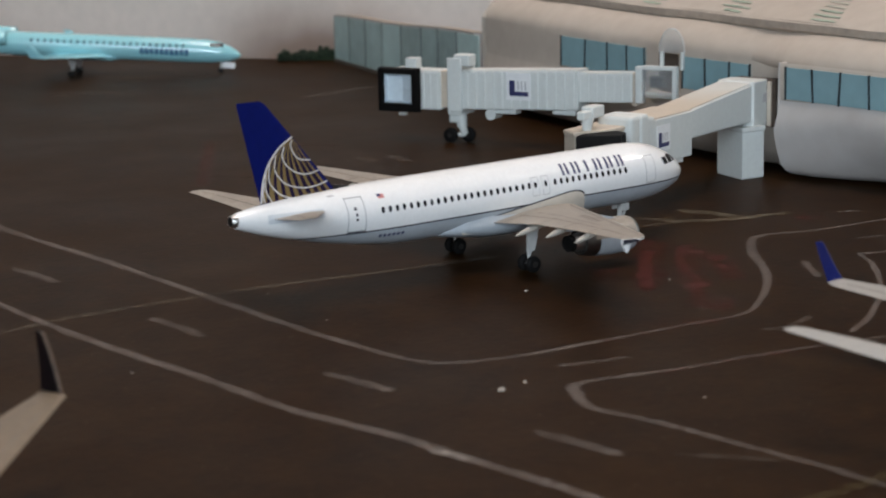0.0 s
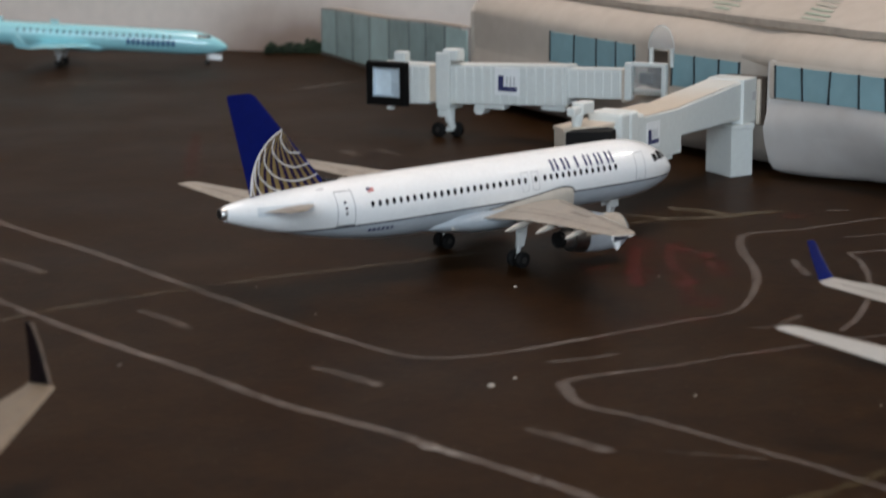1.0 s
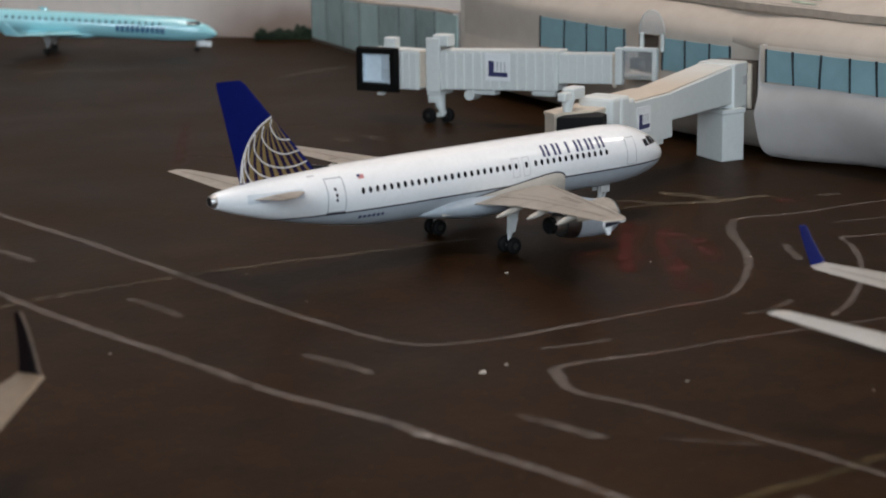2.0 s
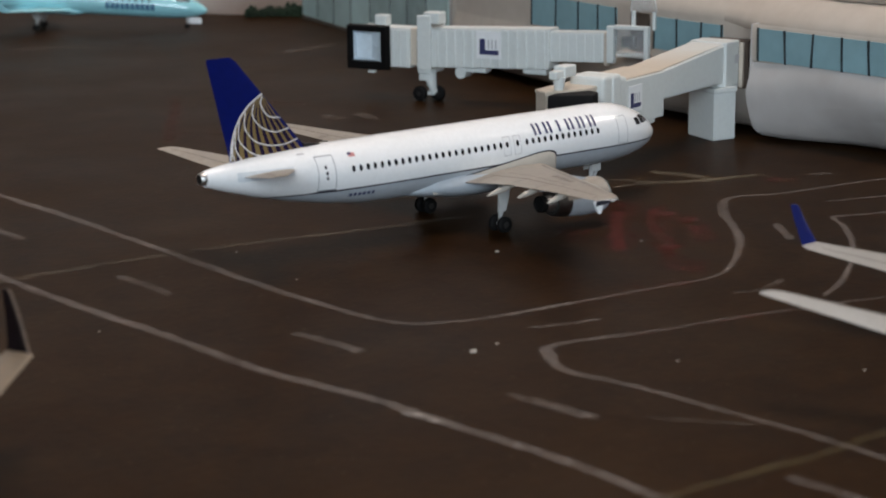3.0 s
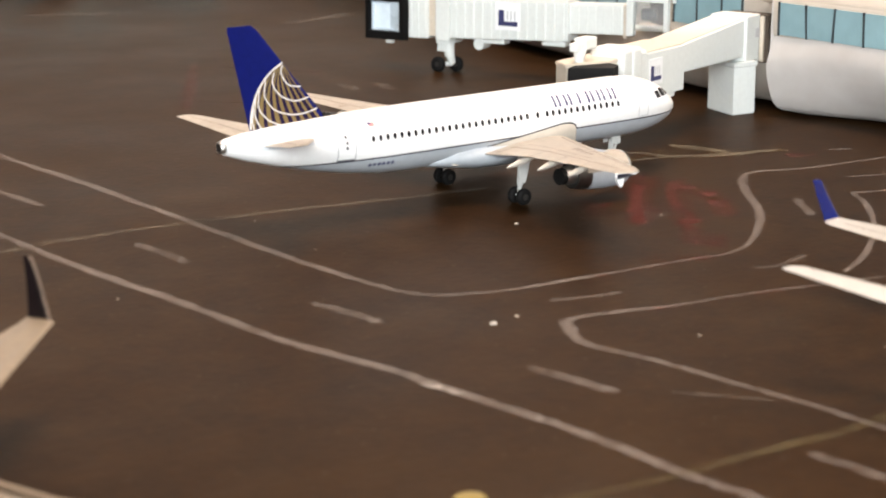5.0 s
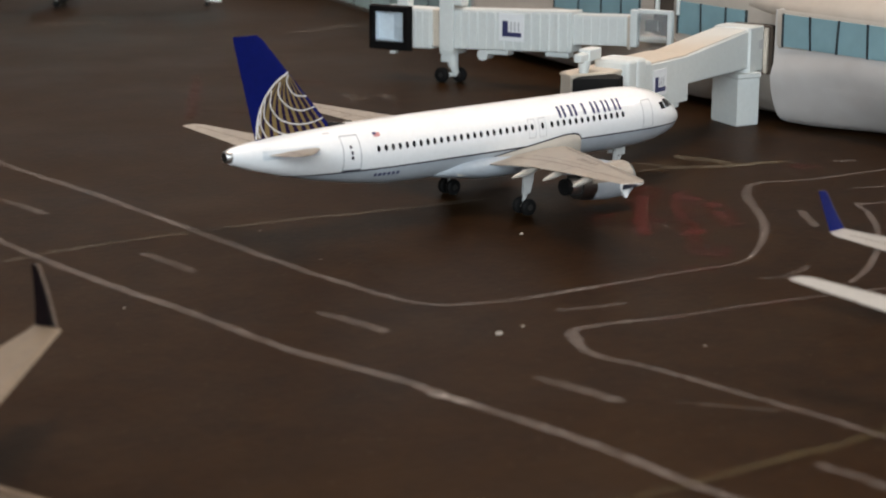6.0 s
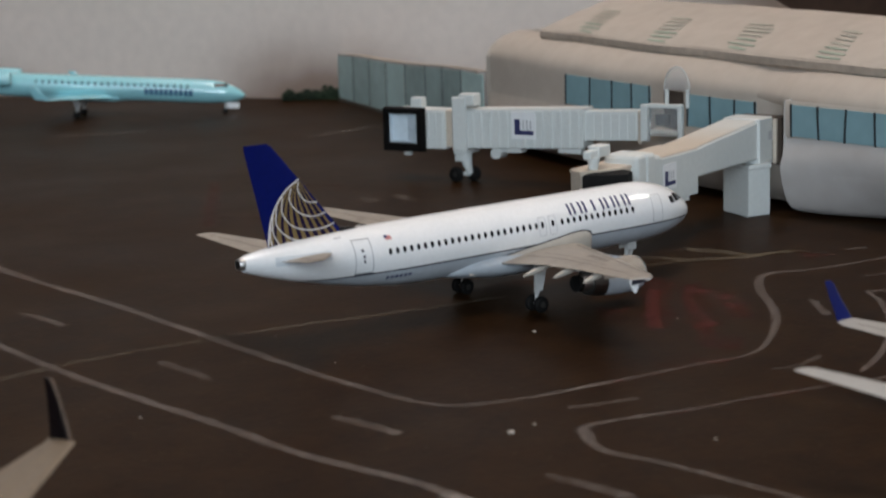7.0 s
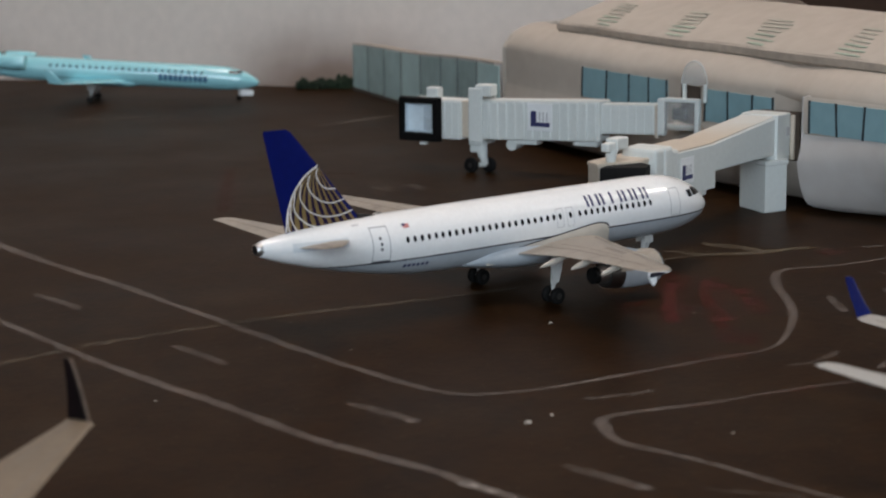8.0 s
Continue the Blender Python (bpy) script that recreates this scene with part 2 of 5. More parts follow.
RIM = material("grey_brown_card_edge", (0.43, 0.36, 0.30), rough=0.85, vary=0.14, fine=500, coarse=70, bump=0.3)
CRUMB = material("pale_crumb", (0.40, 0.365, 0.325), rough=0.9, vary=0.15, fine=2500, coarse=400, bump=0.3)
TEAL = material("teal_film", (0.25, 0.41, 0.455), rough=0.35, vary=0.12, fine=300, coarse=50, bump=0.05, random_amount=0.5)
TEALGREY = material("grey_teal_film", (0.43, 0.565, 0.55), rough=0.5, vary=0.26, fine=200, coarse=60, bump=0.05, random_amount=0.9)
MULLIONPALE = material("faded_mullion_ink", (0.16, 0.19, 0.19), rough=0.6, vary=0.3, bump=0.0)
MULLION = material("dark_mullion_ink", (0.03, 0.04, 0.045), rough=0.5, vary=0.2, bump=0.0)
PENCILPALE = material("rubbed_green_pencil", (0.485, 0.47, 0.395), rough=0.85, vary=0.1, fine=1500, bump=0.1)
PENCIL = material("green_pencil", (0.37, 0.44, 0.35), rough=0.85, vary=0.2, fine=1500, bump=0.1)
AQUA = material("aqua_paint", (0.34, 0.70, 0.77), rough=0.12, vary=0.05, fine=1500, coarse=150, bump=0.03, coat=1.0)
AQUADARK = material("aqua_print", (0.05, 0.14, 0.19), rough=0.4, vary=0.15, bump=0.0)
AQUATITLE = material("blue_title_print", (0.04, 0.14, 0.27), rough=0.35, vary=0.25, bump=0.0)
HEDGE = material("green_flock", (0.012, 0.026, 0.010), rough=0.95, vary=0.35, fine=900, coarse=150, bump=0.6)
WOOD = material("dark_wood", (0.055, 0.030, 0.020), rough=0.5, vary=0.25, fine=300, coarse=25, bump=0.2)
CEIL = material("ceiling_paint", (0.55, 0.50, 0.44), rough=0.9, vary=0.03, fine=60, coarse=4, bump=0.1)
ROOMPAINT = material("room_paint", (0.32, 0.29, 0.26), rough=0.8, vary=0.04, fine=60, coarse=4, bump=0.1)
CHALK = worn("white_chalk", (0.36, 0.315, 0.292), 0.28, 0.76, 900, 0.43)
CHALKDASH = worn("thin_chalk", (0.32, 0.28, 0.258), 0.30, 0.80, 800, 0.40)
CHALKBOLD = worn("bold_chalk", (0.44, 0.40, 0.37), 0.32, 0.66, 700, 0.6)
CHALKFAINT = worn("faint_chalk", (0.25, 0.215, 0.19), 0.38, 0.78, 300, 0.5)
YELLOW = worn("yellow_chalk", (0.21, 0.182, 0.14), 0.30, 0.80, 500, 0.45)
YELLOWBROAD = worn("dull_yellow_chalk", (0.19, 0.152, 0.078), 0.31, 0.80, 500, 0.40)
YELLOWBOLD = worn("pale_yellow_chalk", (0.27, 0.235, 0.175), 0.30, 0.80, 420, 0.5)
YELLOWFAINT = worn("rubbed_yellow_chalk", (0.16, 0.125, 0.075), 0.36, 0.78, 300, 0.3)
REDFAINT = worn("rubbed_red_crayon", (0.16, 0.036, 0.036), 0.38, 0.80, 180, 0.36)
RED = worn("red_crayon", (0.20, 0.034, 0.038), 0.38, 0.80, 260, 0.36)
CREAM = material("cream_paint", (0.205, 0.158, 0.112), rough=0.45, vary=0.12, bump=0.05)
YELLOWCAP = material("yellow_plastic", (0.20, 0.14, 0.022), rough=0.4, vary=0.06, bump=0.05)
LWINGLET = material("dark_navy_paint", (0.009, 0.005, 0.006), rough=0.45, vary=0.3, bump=0.05, spec=0.25)
WORNEDGE = material("worn_brown_edge", (0.12, 0.075, 0.05), rough=0.6, vary=0.3, fine=1800, bump=0.2)
# The roof's colour runs unevenly from white to tan along x.
_t = TANBLEND.node_tree
_co, _sep, _n, _add, _r, _mix = (_t.nodes.new("ShaderNode" + k) for k in ("TexCoord", "SeparateXYZ", "TexNoise", "Math", "MapRange", "Mix"))
_n.inputs["Scale"].default_value, _n.inputs["Detail"].default_value = 160, 3
_add.operation, _add.inputs[1].default_value = "MULTIPLY_ADD", 0.012
_r.inputs["From Min"].default_value, _r.inputs["From Max"].default_value = 4.0 * U + 0.006, 10.5 * U + 0.006
_mix.data_type = "RGBA"
_t.links.new(_co.outputs["Object"], _sep.inputs[0])
_t.links.new(_co.outputs["Object"], _n.inputs["Vector"])
_t.links.new(_n.outputs["Fac"], _add.inputs[0])
_t.links.new(_sep.outputs["X"], _add.inputs[2])
_t.links.new(_add.outputs[0], _r.inputs["Value"])
_t.links.new(_r.outputs["Result"], _mix.inputs["Factor"])
_p = _t.nodes["Principled BSDF"]
_t.links.new(_p.inputs["Base Color"].links[0].from_socket, _mix.inputs[6])
_mix.inputs[7].default_value = (0.58, 0.50, 0.41, 1)
_t.links.new(_mix.outputs[2], _p.inputs["Base Color"])
CLEAR = bpy.data.materials.new("clear_plastic")
CLEAR.use_nodes = True
_b = CLEAR.node_tree.nodes["Principled BSDF"]
_b.inputs["Base Color"].default_value = (0.93, 0.96, 0.97, 1)
_b.inputs["Roughness"].default_value, _b.inputs["Transmission Weight"].default_value, _b.inputs["IOR"].default_value = 0.18, 0.85, 1.2


# ---- mesh helpers ----
def mesh_of(name, bm, mat, smooth=0.0):
    for v in bm.verts:
        v.co *= U
    bmesh.ops.recalc_face_normals(bm, faces=bm.faces)
    me = bpy.data.meshes.new(name)
    bm.to_mesh(me)
    bm.free()
    me.materials.append(mat)
    if smooth:
        for p in me.polygons:
            p.use_smooth = True
        me.set_sharp_from_angle(angle=radians(smooth))
    return me


def part(name, bm, mat, parent=None, label="", smooth=0.0):
    """Links a bmesh, in model units, as one mesh object under a thing or a part."""
    ob = new(name, mesh_of(name, bm, mat, smooth))
    ob.parent = parent
    return tagged(ob, label)


def thing(name, x, y, z, rz, label, category, group="", kind=""):
    ob = new(name)
    ob.empty_display_size = 0.005
    ob.matrix_basis = pose(x * U, y * U, z * U, 0, 0, rz)
    return tagged(ob, label, category, group, kind)


def box(bm, x0, x1, y0, y1, z0, z1, bevel=0.0, turn=None):
    made = bmesh.ops.create_cube(bm, size=1.0)["verts"]
    bmesh.ops.scale(bm, vec=(x1 - x0, y1 - y0, z1 - z0), verts=made)
    bmesh.ops.translate(bm, vec=((x0 + x1) / 2, (y0 + y1) / 2, (z0 + z1) / 2), verts=made)
    if bevel:
        edges = list({e for v in made for e in v.link_edges})
        made = bmesh.ops.bevel(bm, geom=edges, offset=bevel, segments=2, profile=0.5, affect="EDGES")["verts"]
    if turn is not None:
        bmesh.ops.transform(bm, matrix=turn, verts=list({v for v in made}))
    return bm


def boxed(x0, x1, y0, y1, z0, z1, bevel=0.0):
    return box(bmesh.new(), x0, x1, y0, y1, z0, z1, bevel)


def loft(bm, rings, caps=True):
    """Skins closed rings of equal length."""
    rows = [[bm.verts.new(p) for p in r] for r in rings]
    n = len(rows[0])
    for a, b in zip(rows, rows[1:]):
        for i in range(n):
            bm.faces.new((a[i], a[(i + 1) % n], b[(i + 1) % n], b[i]))
    if caps:
        bm.faces.new(rows[0][::-1])
        bm.faces.new(rows[-1])
    return bm


def ring_x(x, y, z, hw, hh, n=32):
    return [(x, y + hw * math.sin(2 * math.pi * k / n), z + hh * math.cos(2 * math.pi * k / n)) for k in range(n)]


def tube(bm, p, q, r0, r1=None, n=12):
    p, q = Vector(p), Vector(q)
    axis = (q - p).normalized()
    side = axis.orthogonal().normalized()
    up = axis.cross(side)
    r1 = r0 if r1 is None else r1
    rings = [[c + (side * math.cos(2 * math.pi * k / n) + up * math.sin(2 * math.pi * k / n)) * r for k in range(n)] for c, r in ((p, r0), (q, r1))]
    return loft(bm, rings)


def wheel_mesh(bm, x, y, z, r, w, n=20):
    """A tyre with a rounded tread and a sunk hub; its axle lies along y."""
    prof = [(-w / 2, 0.45 * r), (-w / 2, 0.8 * r), (-w * 0.36, 0.95 * r), (-w * 0.15, r), (w * 0.15, r), (w * 0.36, 0.95 * r), (w / 2, 0.8 * r), (w / 2, 0.45 * r)]
    rings = [[(x + pr * math.cos(2 * math.pi * k / n), y + py, z + pr * math.sin(2 * math.pi * k / n)) for k in range(n)] for py, pr in prof]
    return loft(bm, rings)


def slab(bm, pts, z0, z1):
    """A prism on a plan outline."""
    return loft(bm, [[(x, y, z0) for x, y in pts], [(x, y, z1) for x, y in pts]])


AEROFOIL = [(0, 0), (0.03, 0.3), (0.12, 0.46), (0.35, 0.52), (0.6, 0.4), (0.85, 0.17), (1, 0.03), (1, -0.03), (0.85, -0.1), (0.6, -0.28), (0.35, -0.38), (0.12, -0.34), (0.03, -0.22)]


def surface(bm, stations, upright=False):
    """A wing, tailplane or fin. Stations: span place, x of the leading and trailing edge, height (or side), thickness."""
    rings = []
    for y, le, te, z, t in stations:
        pts = [(le + (te - le) * c, z + t * h) for c, h in AEROFOIL]
        rings.append([(x, h, y) for x, h in pts] if upright else [(x, y, h) for x, h in pts])
    return loft(bm, rings)


def smooth_line(pts, steps=8):
    """A curve through the points."""
    p = [Vector((*q, 0)) if len(q) == 2 else Vector(q) for q in pts]
    p = [p[0] * 2 - p[1], *p, p[-1] * 2 - p[-2]]
    out = []
    for a, b, c, d in zip(p, p[1:], p[2:], p[3:]):
        for k in range(steps):
            t = k / steps
            out.append(0.5 * (2 * b + (c - a) * t + (2 * a - 5 * b + 4 * c - d) * t * t + (3 * b - a - 3 * c + d) * t**3))
    return out + [p[-2]]

# ---- the setting: ground board, walls, ceiling ----
def quad_slab(name, pts, thick, mat, label, category):
    """A flat slab on four corners, thickened away from its face."""
    bm = bmesh.new()
    back = [Vector(p) + Vector(thick) for p in pts]
    loft(bm, [pts, back])
    ob = new(name, mesh_of(name, bm, mat))
    return tagged(ob, label, category, kind="structure")


g = [room_pt(-ROOM_L, 0, 0), room_pt(ROOM_L, 0, 0), room_pt(ROOM_L, ROOM_D, 0), room_pt(-ROOM_L, ROOM_D, 0)]
ground = quad_slab("ground", g, (0, 0, -8), ground_material(), "dark brown painted board marked with chalk lines", "ground")

# The back wall keeps its own axes, so that its brown patch lies where it is set.
bm = box(bmesh.new(), -ROOM_L, ROOM_L, 0, 40, -8, ROOM_H)
wall_back = tagged(new("wall_back", mesh_of("wall_back", bm, wall_material())), "pale grey rolled wall with a soft brown patch", "wall", kind="structure")
wall_back.matrix_basis = Matrix.Translation(WALL0 * U) @ Matrix.Rotation(math.atan2(ALONG.y, ALONG.x), 4, "Z")


def room_wall(name, a0, o0, a1, o1, out):
    p = [room_pt(a0, o0, -8), room_pt(a1, o1, -8), room_pt(a1, o1, ROOM_H), room_pt(a0, o0, ROOM_H)]
    return quad_slab(name, p, out, ROOMPAINT, "plain cream wall closing the room", "wall")


room_wall("wall_left", -ROOM_L, 0, -ROOM_L, ROOM_D, -ALONG * 40)
room_wall("wall_right", ROOM_L, 0, ROOM_L, ROOM_D, ALONG * 40)
room_wall("wall_front", -ROOM_L, ROOM_D, ROOM_L, ROOM_D, OUT * 40)
c = [room_pt(-ROOM_L, 0, ROOM_H), room_pt(ROOM_L, 0, ROOM_H), room_pt(ROOM_L, ROOM_D, ROOM_H), room_pt(-ROOM_L, ROOM_D, ROOM_H)]
quad_slab("ceiling", c, (0, 0, 40), CEIL, "plain cream ceiling", "ceiling")


# ---- marks drawn on the ground, all parts of it ----
def mark(name, pts, width, mat, label="", steps=8, z=0.035, wobble=0.28):
    """A hand-drawn stroke: a thin ribbon with an uneven edge. width: one number, or one for each point."""
    line = smooth_line(pts, steps)
    ws = width if isinstance(width, (list, tuple)) else [width] * len(pts)
    bm, rows = bmesh.new(), []
    pressure = bm.verts.layers.float.new("pressure")
    for i, p in enumerate(line):
        q = i / steps
        k = min(int(q), len(ws) - 2)
        w = 1.25 * (ws[k] + (ws[k + 1] - ws[k]) * (q - k))
        d = line[min(i + 1, len(line) - 1)] - line[max(i - 1, 0)]
        n = Vector((-d.y, d.x, 0)).normalized()
        a, b = (0.5 * w * (1 + wobble * 2 * noise.noise(p * 1.3 + Vector((s, 0, 7)))) for s in (0, 31))
        end = 0.6 if i in (0, len(line) - 1) else 1.0
        row = []
        for c, f in ((a, 0.0), (a * 0.45, 1.0), (-b * 0.45, 1.0), (-b, 0.0)):
            v = bm.verts.new((p.x + n.x * c * end, p.y + n.y * c * end, z))
            v[pressure] = 1.15 * f * (0.4 if end < 1 else 1.0) + 0.08
            row.append(v)
        rows.append(row)
    for r, s in zip(rows, rows[1:]):
        for k in range(3):
            bm.faces.new((r[k], r[k + 1], s[k + 1], s[k]))
    ob = part(name, bm, mat, ground, label)
    ob.visible_shadow = False
    return ob


# apron edge with its S-bend, the taxi lane's far edge, and the bay beside it
mark("chalk_line", [(-35.4, 60), (-36.3, 31.4), (-36.0, 19.1), (-36.2, 4.8), (-36.4, -5.4), (-36.2, -10.8), (-35.8, -15.3), (-34.9, -17.3), (-33.6, -18.1), (-31.1, -19.0),
     (-27.4, -19.5), (-23.6, -19.9), (-19.7, -20.3), (-15.7, -20.7), (-12.3, -19.0), (-8.7, -16.2), (-6.1, -13.5), (-3.5, -10.2), (-1.4, -7.9), (0.4, -6.6), (2.1, -6.5), (4.9, -7.6), (9.0, -8.2), (12.6, -8.7), (17, -10)],
     [0.75, 0.75, 0.7, 0.66, 0.62, 0.58, 0.52, 0.5, 0.48, 0.46, 0.44] + [0.36, 0.32, 0.32, 0.38, 0.56, 0.58, 0.66, 0.74, 0.6, 0.46, 0.4, 0.38, 0.36, 0.36], CHALK, "pale chalk apron line with an S-bend")
mark("chalk_line", [(-46.4, 45), (-46.7, 22), (-46.7, 9.3), (-46.7, 2.1), (-46.4, -4.0), (-45.8, -11.8), (-45.5, -19.0), (-44.8, -23.0), (-44.1, -26.5), (-43.8, -30.3), (-43.4, -34.0), (-43.1, -37.0), (-43.0, -40.6), (-43.1, -44.0), (-42.8, -47.5), (-42.4, -60)], 0.66, CHALK, "long pale chalk taxi lane line")
mark("chalk_line", [(-8, -31.0), (-17.5, -28.4), (-22.4, -27.2), (-26.1, -26.6), (-29.1, -25.7), (-30.7, -25.3), (-32.0, -25.1), (-32.8, -25.5), (-33.3, -26.3), (-34.1, -27.6), (-34.4, -29.2), (-33.7, -32.4), (-33.2, -37.5), (-32.8, -42.0), (-32.7, -45.7), (-32.2, -60)],
     [0.24, 0.24, 0.26, 0.3, 0.36, 0.42, 0.5, 0.62, 0.75, 0.75, 0.55, 0.5, 0.45, 0.45, 0.45, 0.45], CHALK, "chalk line bent round a parking bay")
mark("chalk_line", [(-28, -26.35), (-22.4, -27.35), (-17.5, -28.5)], 0.25, RED, "red crayon edge beside a chalk line")
mark("chalk_line", [(-26, -19.8), (-21, -20.3), (-16.0, -20.9)], 0.22, RED, "red crayon edge beside a chalk line")
for a, b in (((-41.6, 20.1), (-41.3, 14.2)), ((-41.5, 2.0), (-41.4, -4.0)), ((-40.6, -14.6), (-39.9, -19.9)), ((-39.0, -29.7), (-38.2, -35.0)), ((-37.5, -45.3), (-37.2, -50.5))):
    m1 = ((a[0] + b[0]) / 2 + 0.06, (a[1] + b[1]) / 2)
    mark("chalk_dash", [a, m1, b], [0.66, 0.78, 0.7], CHALKDASH, "thick pale chalk dash")
mark("chalk_dash", [(-30.8, -21.9), (-28.7, -22.6), (-26.7, -23.1)], 0.42, CHALKDASH, "thin chalk dash")
mark("chalk_highlight", [(-44.25, -28.6), (-43.95, -29.8), (-43.75, -31.0)], 0.55, CHALKBOLD, "bright rubbed spot on a chalk line")
# strokes beyond the bay
mark("chalk_dash", [(-2.6, -13.7), (-3.9, -15.4), (-5.3, -17.4)], 0.6, CHALK, "thick pale chalk dash")
mark("chalk_line", [(1.6, -14.7), (0.2, -16.8), (-1.4, -18.6), (-3.0, -20.2), (-5.6, -22.4), (-8.2, -24.3), (-11.2, -26.2), (-14.3, -27.6)], [0.4, 0.42, 0.4, 0.34, 0.34, 0.4, 0.45, 0.36], CHALK, "curved chalk stroke")
mark("chalk_line", [(1.4, -14.6), (4.0, -15.7), (10, -17.6)], 0.4, CHALK)
mark("chalk_line", [(5.0, -11.3), (8.0, -12.4), (13, -14)], 0.36, CHALKDASH)
mark("chalk_line", [(-17.6, -23.8), (-16.1, -24.4), (-13.1, -23.7)], [0.3, 0.35, 0.5], CHALKDASH)
# yellow lead-in lines
mark("yellow_line", [(-52, 4.6), (-48.8, 4.9), (-45.1, 5.2), (-41.5, 5.1), (-36.4, 4.6), (-30.1, 3.8), (-25.1, 2.6), (-16, 1.0)], 0.72, YELLOW, "faint yellow chalk lead-in line")
mark("yellow_line", [(-1.1, 3.8), (0.0, 2.9), (0.6, 1.1), (2.3, 0.0), (4.4, -1.2), (6.4, -1.5), (8.5, -2.1)], [0.5, 0.6, 0.85, 0.7, 0.9, 0.6, 0.45], YELLOWBOLD, "smeared yellow chalk stroke")
mark("yellow_line", [(3.8, 4.1), (3.9, 2.6), (4.6, 1.5), (4.8, 0.3), (4.5, -1.2)], [0.5, 1.1, 0.9, 1.0, 0.5], YELLOWBOLD, "smeared yellow chalk stroke")
mark("yellow_line", [(-2.5, 1.5), (-1.0, 1.3), (0.3, 0.8)], [0.3, 0.4, 0.3], YELLOW)
for s, w in ((((1.2, 3.2), (1.4, 0.6), (3.6, -0.6)), 1.8), (((3.7, 4.2), (4.2, 2.0), (4.8, 0.0), (5.2, -1.6)), 1.7), (((-2.8, 2.2), (-0.6, 1.6), (0.8, 0.4)), 1.4), (((4.2, -1.0), (6.4, -1.6), (9.2, -2.4)), 1.2)):
    mark("yellow_smear", s, w, YELLOWFAINT, "rubbed yellow chalk haze", z=0.02, wobble=0.5)
mark("yellow_line", [(-54, -42.4), (-48.2, -43.1), (-43.9, -43.8), (-39.8, -44.0), (-33.7, -44.5), (-31.0, -44.4), (-20, -44.8)], 0.6, YELLOWBROAD, "broad faint yellow chalk line")
# red crayon strokes of the stand's sign and the far stand
for s, w in ((((-5.2, -1.9), (-9.5, -6.2), (-11.8, -8.5), (-14.6, -11.8), (-15.5, -13.0)), 0.8), (((-5.9, -2.1), (-5.2, -2.0), (-4.5, -2.2)), 0.7), (((-5.2, -4.8), (-4.6, -5.3), (-4.1, -5.6)), 0.8),
             (((-5.2, -5.3), (-8.7, -8.6), (-10.1, -10.6), (-10.9, -12.0), (-12.6, -14.3)), 0.75), (((-6.1, -8.7), (-5.9, -9.8)), 0.8), (((-14.0, -7.9), (-12.4, -6.9)), 0.45), (((-6.0, -6.6), (-5.3, -7.4)), 0.6), (((-7.2, -10.6), (-8.4, -12.6)), 0.5)):
    mark("red_stroke", s, w, RED, "rubbed red crayon stroke", wobble=0.5)
for s, w in ((((-5.4, -2.4), (-9.8, -6.8), (-15.2, -12.6)), 1.9), (((-4.6, -5.2), (-9.4, -10.0), (-12.8, -14.4)), 2.0), (((-12.3, -13.2), (-14.4, -16.2), (-16.2, -18.3)), 1.3), (((-13.5, -17.0), (-15.8, -19.5)), 1.2),
             (((-5.0, -8.2), (-7.4, -11.0), (-9.4, -14.4)), 1.6), (((-19.6, -19.6), (-17.5, -20.6)), 0.9), (((-21.4, -18.9), (-20.1, -19.4)), 0.8), (((-13.6, -5.6), (-15.6, -9.6)), 1.2), (((7.4, -3.6), (9.4, -5.2)), 1.4)):
    mark("red_smear", s, w, REDFAINT, "faint rubbed red crayon smear", z=0.02, wobble=0.6)
for s, w in ((((-3.6, 58.3), (-11.0, 46.8), (-16.6, 38.3)), 1.0), (((-2.6, 56.0), (0.6, 51.0), (3.4, 46.8)), 0.8), (((-14.6, 42.5), (-11.6, 38.6), (-8.4, 34.6)), 0.7)):
    mark("red_smear", s, w, REDFAINT, "faint rubbed red crayon smear", wobble=0.5)
for s in (((18.5, 76.8), (24.9, 78.4), (30.2, 79.4)), ((0.6, 40.9), (0.3, 39.0), (0.2, 37.8)), ((2.6, 39.6), (3.2, 38.3), (2.5, 35.9)), ((0.5, 100.4), (5.9, 97.4), (10.4, 95.2))):
    mark("chalk_smear", s, 1.3, CHALKFAINT, "faint rubbed chalk smear")
mark("chalk_smear", [(-36.5, -36.3), (-34.8, -38.4), (-33.6, -40.0)], 0.28, CHALKFAINT)
mark("chalk_dash", [(11.4, -4.4), (12.1, -4.8), (12.8, -5.3)], 0.6, CHALK)


def crumb(x, y, r, mat, label, name="crumb"):
    """A crumb of card or plaster lying on the board."""
    bm = bmesh.new()
    bmesh.ops.create_icosphere(bm, subdivisions=2, radius=1.0)
    for v in bm.verts:
        k = 1 + 0.35 * noise.noise(v.co * 1.7 + Vector((x, y, 0)))
        v.co = Vector((v.co.x * r * 1.3 * k, v.co.y * r * k, max(v.co.z, -0.4) * r * 0.45 * k + r * 0.17))
    ob = new(name, mesh_of(name, bm, mat, 60))
    ob.matrix_basis = pose(x * U, y * U, 0.0, 0, 0, 25)
    return tagged(ob, label, "crumb", "crumbs on the board")


for x, y, r in ((-35.7, -23.3, 0.19), (-33.9, -23.0, 0.1), (-29.1, -31.0, 0.075), (-21.0, -7.8, 0.12), (-23.5, -37.9, 0.07), (-12.45, -11.5, 0.075), (-48.1, -7.8, 0.07), (-34.1, -5.5, 0.05), (-33.0, 2.55, 0.05)):
    crumb(x, y, r, CRUMB, "tiny pale crumb lying on the board")


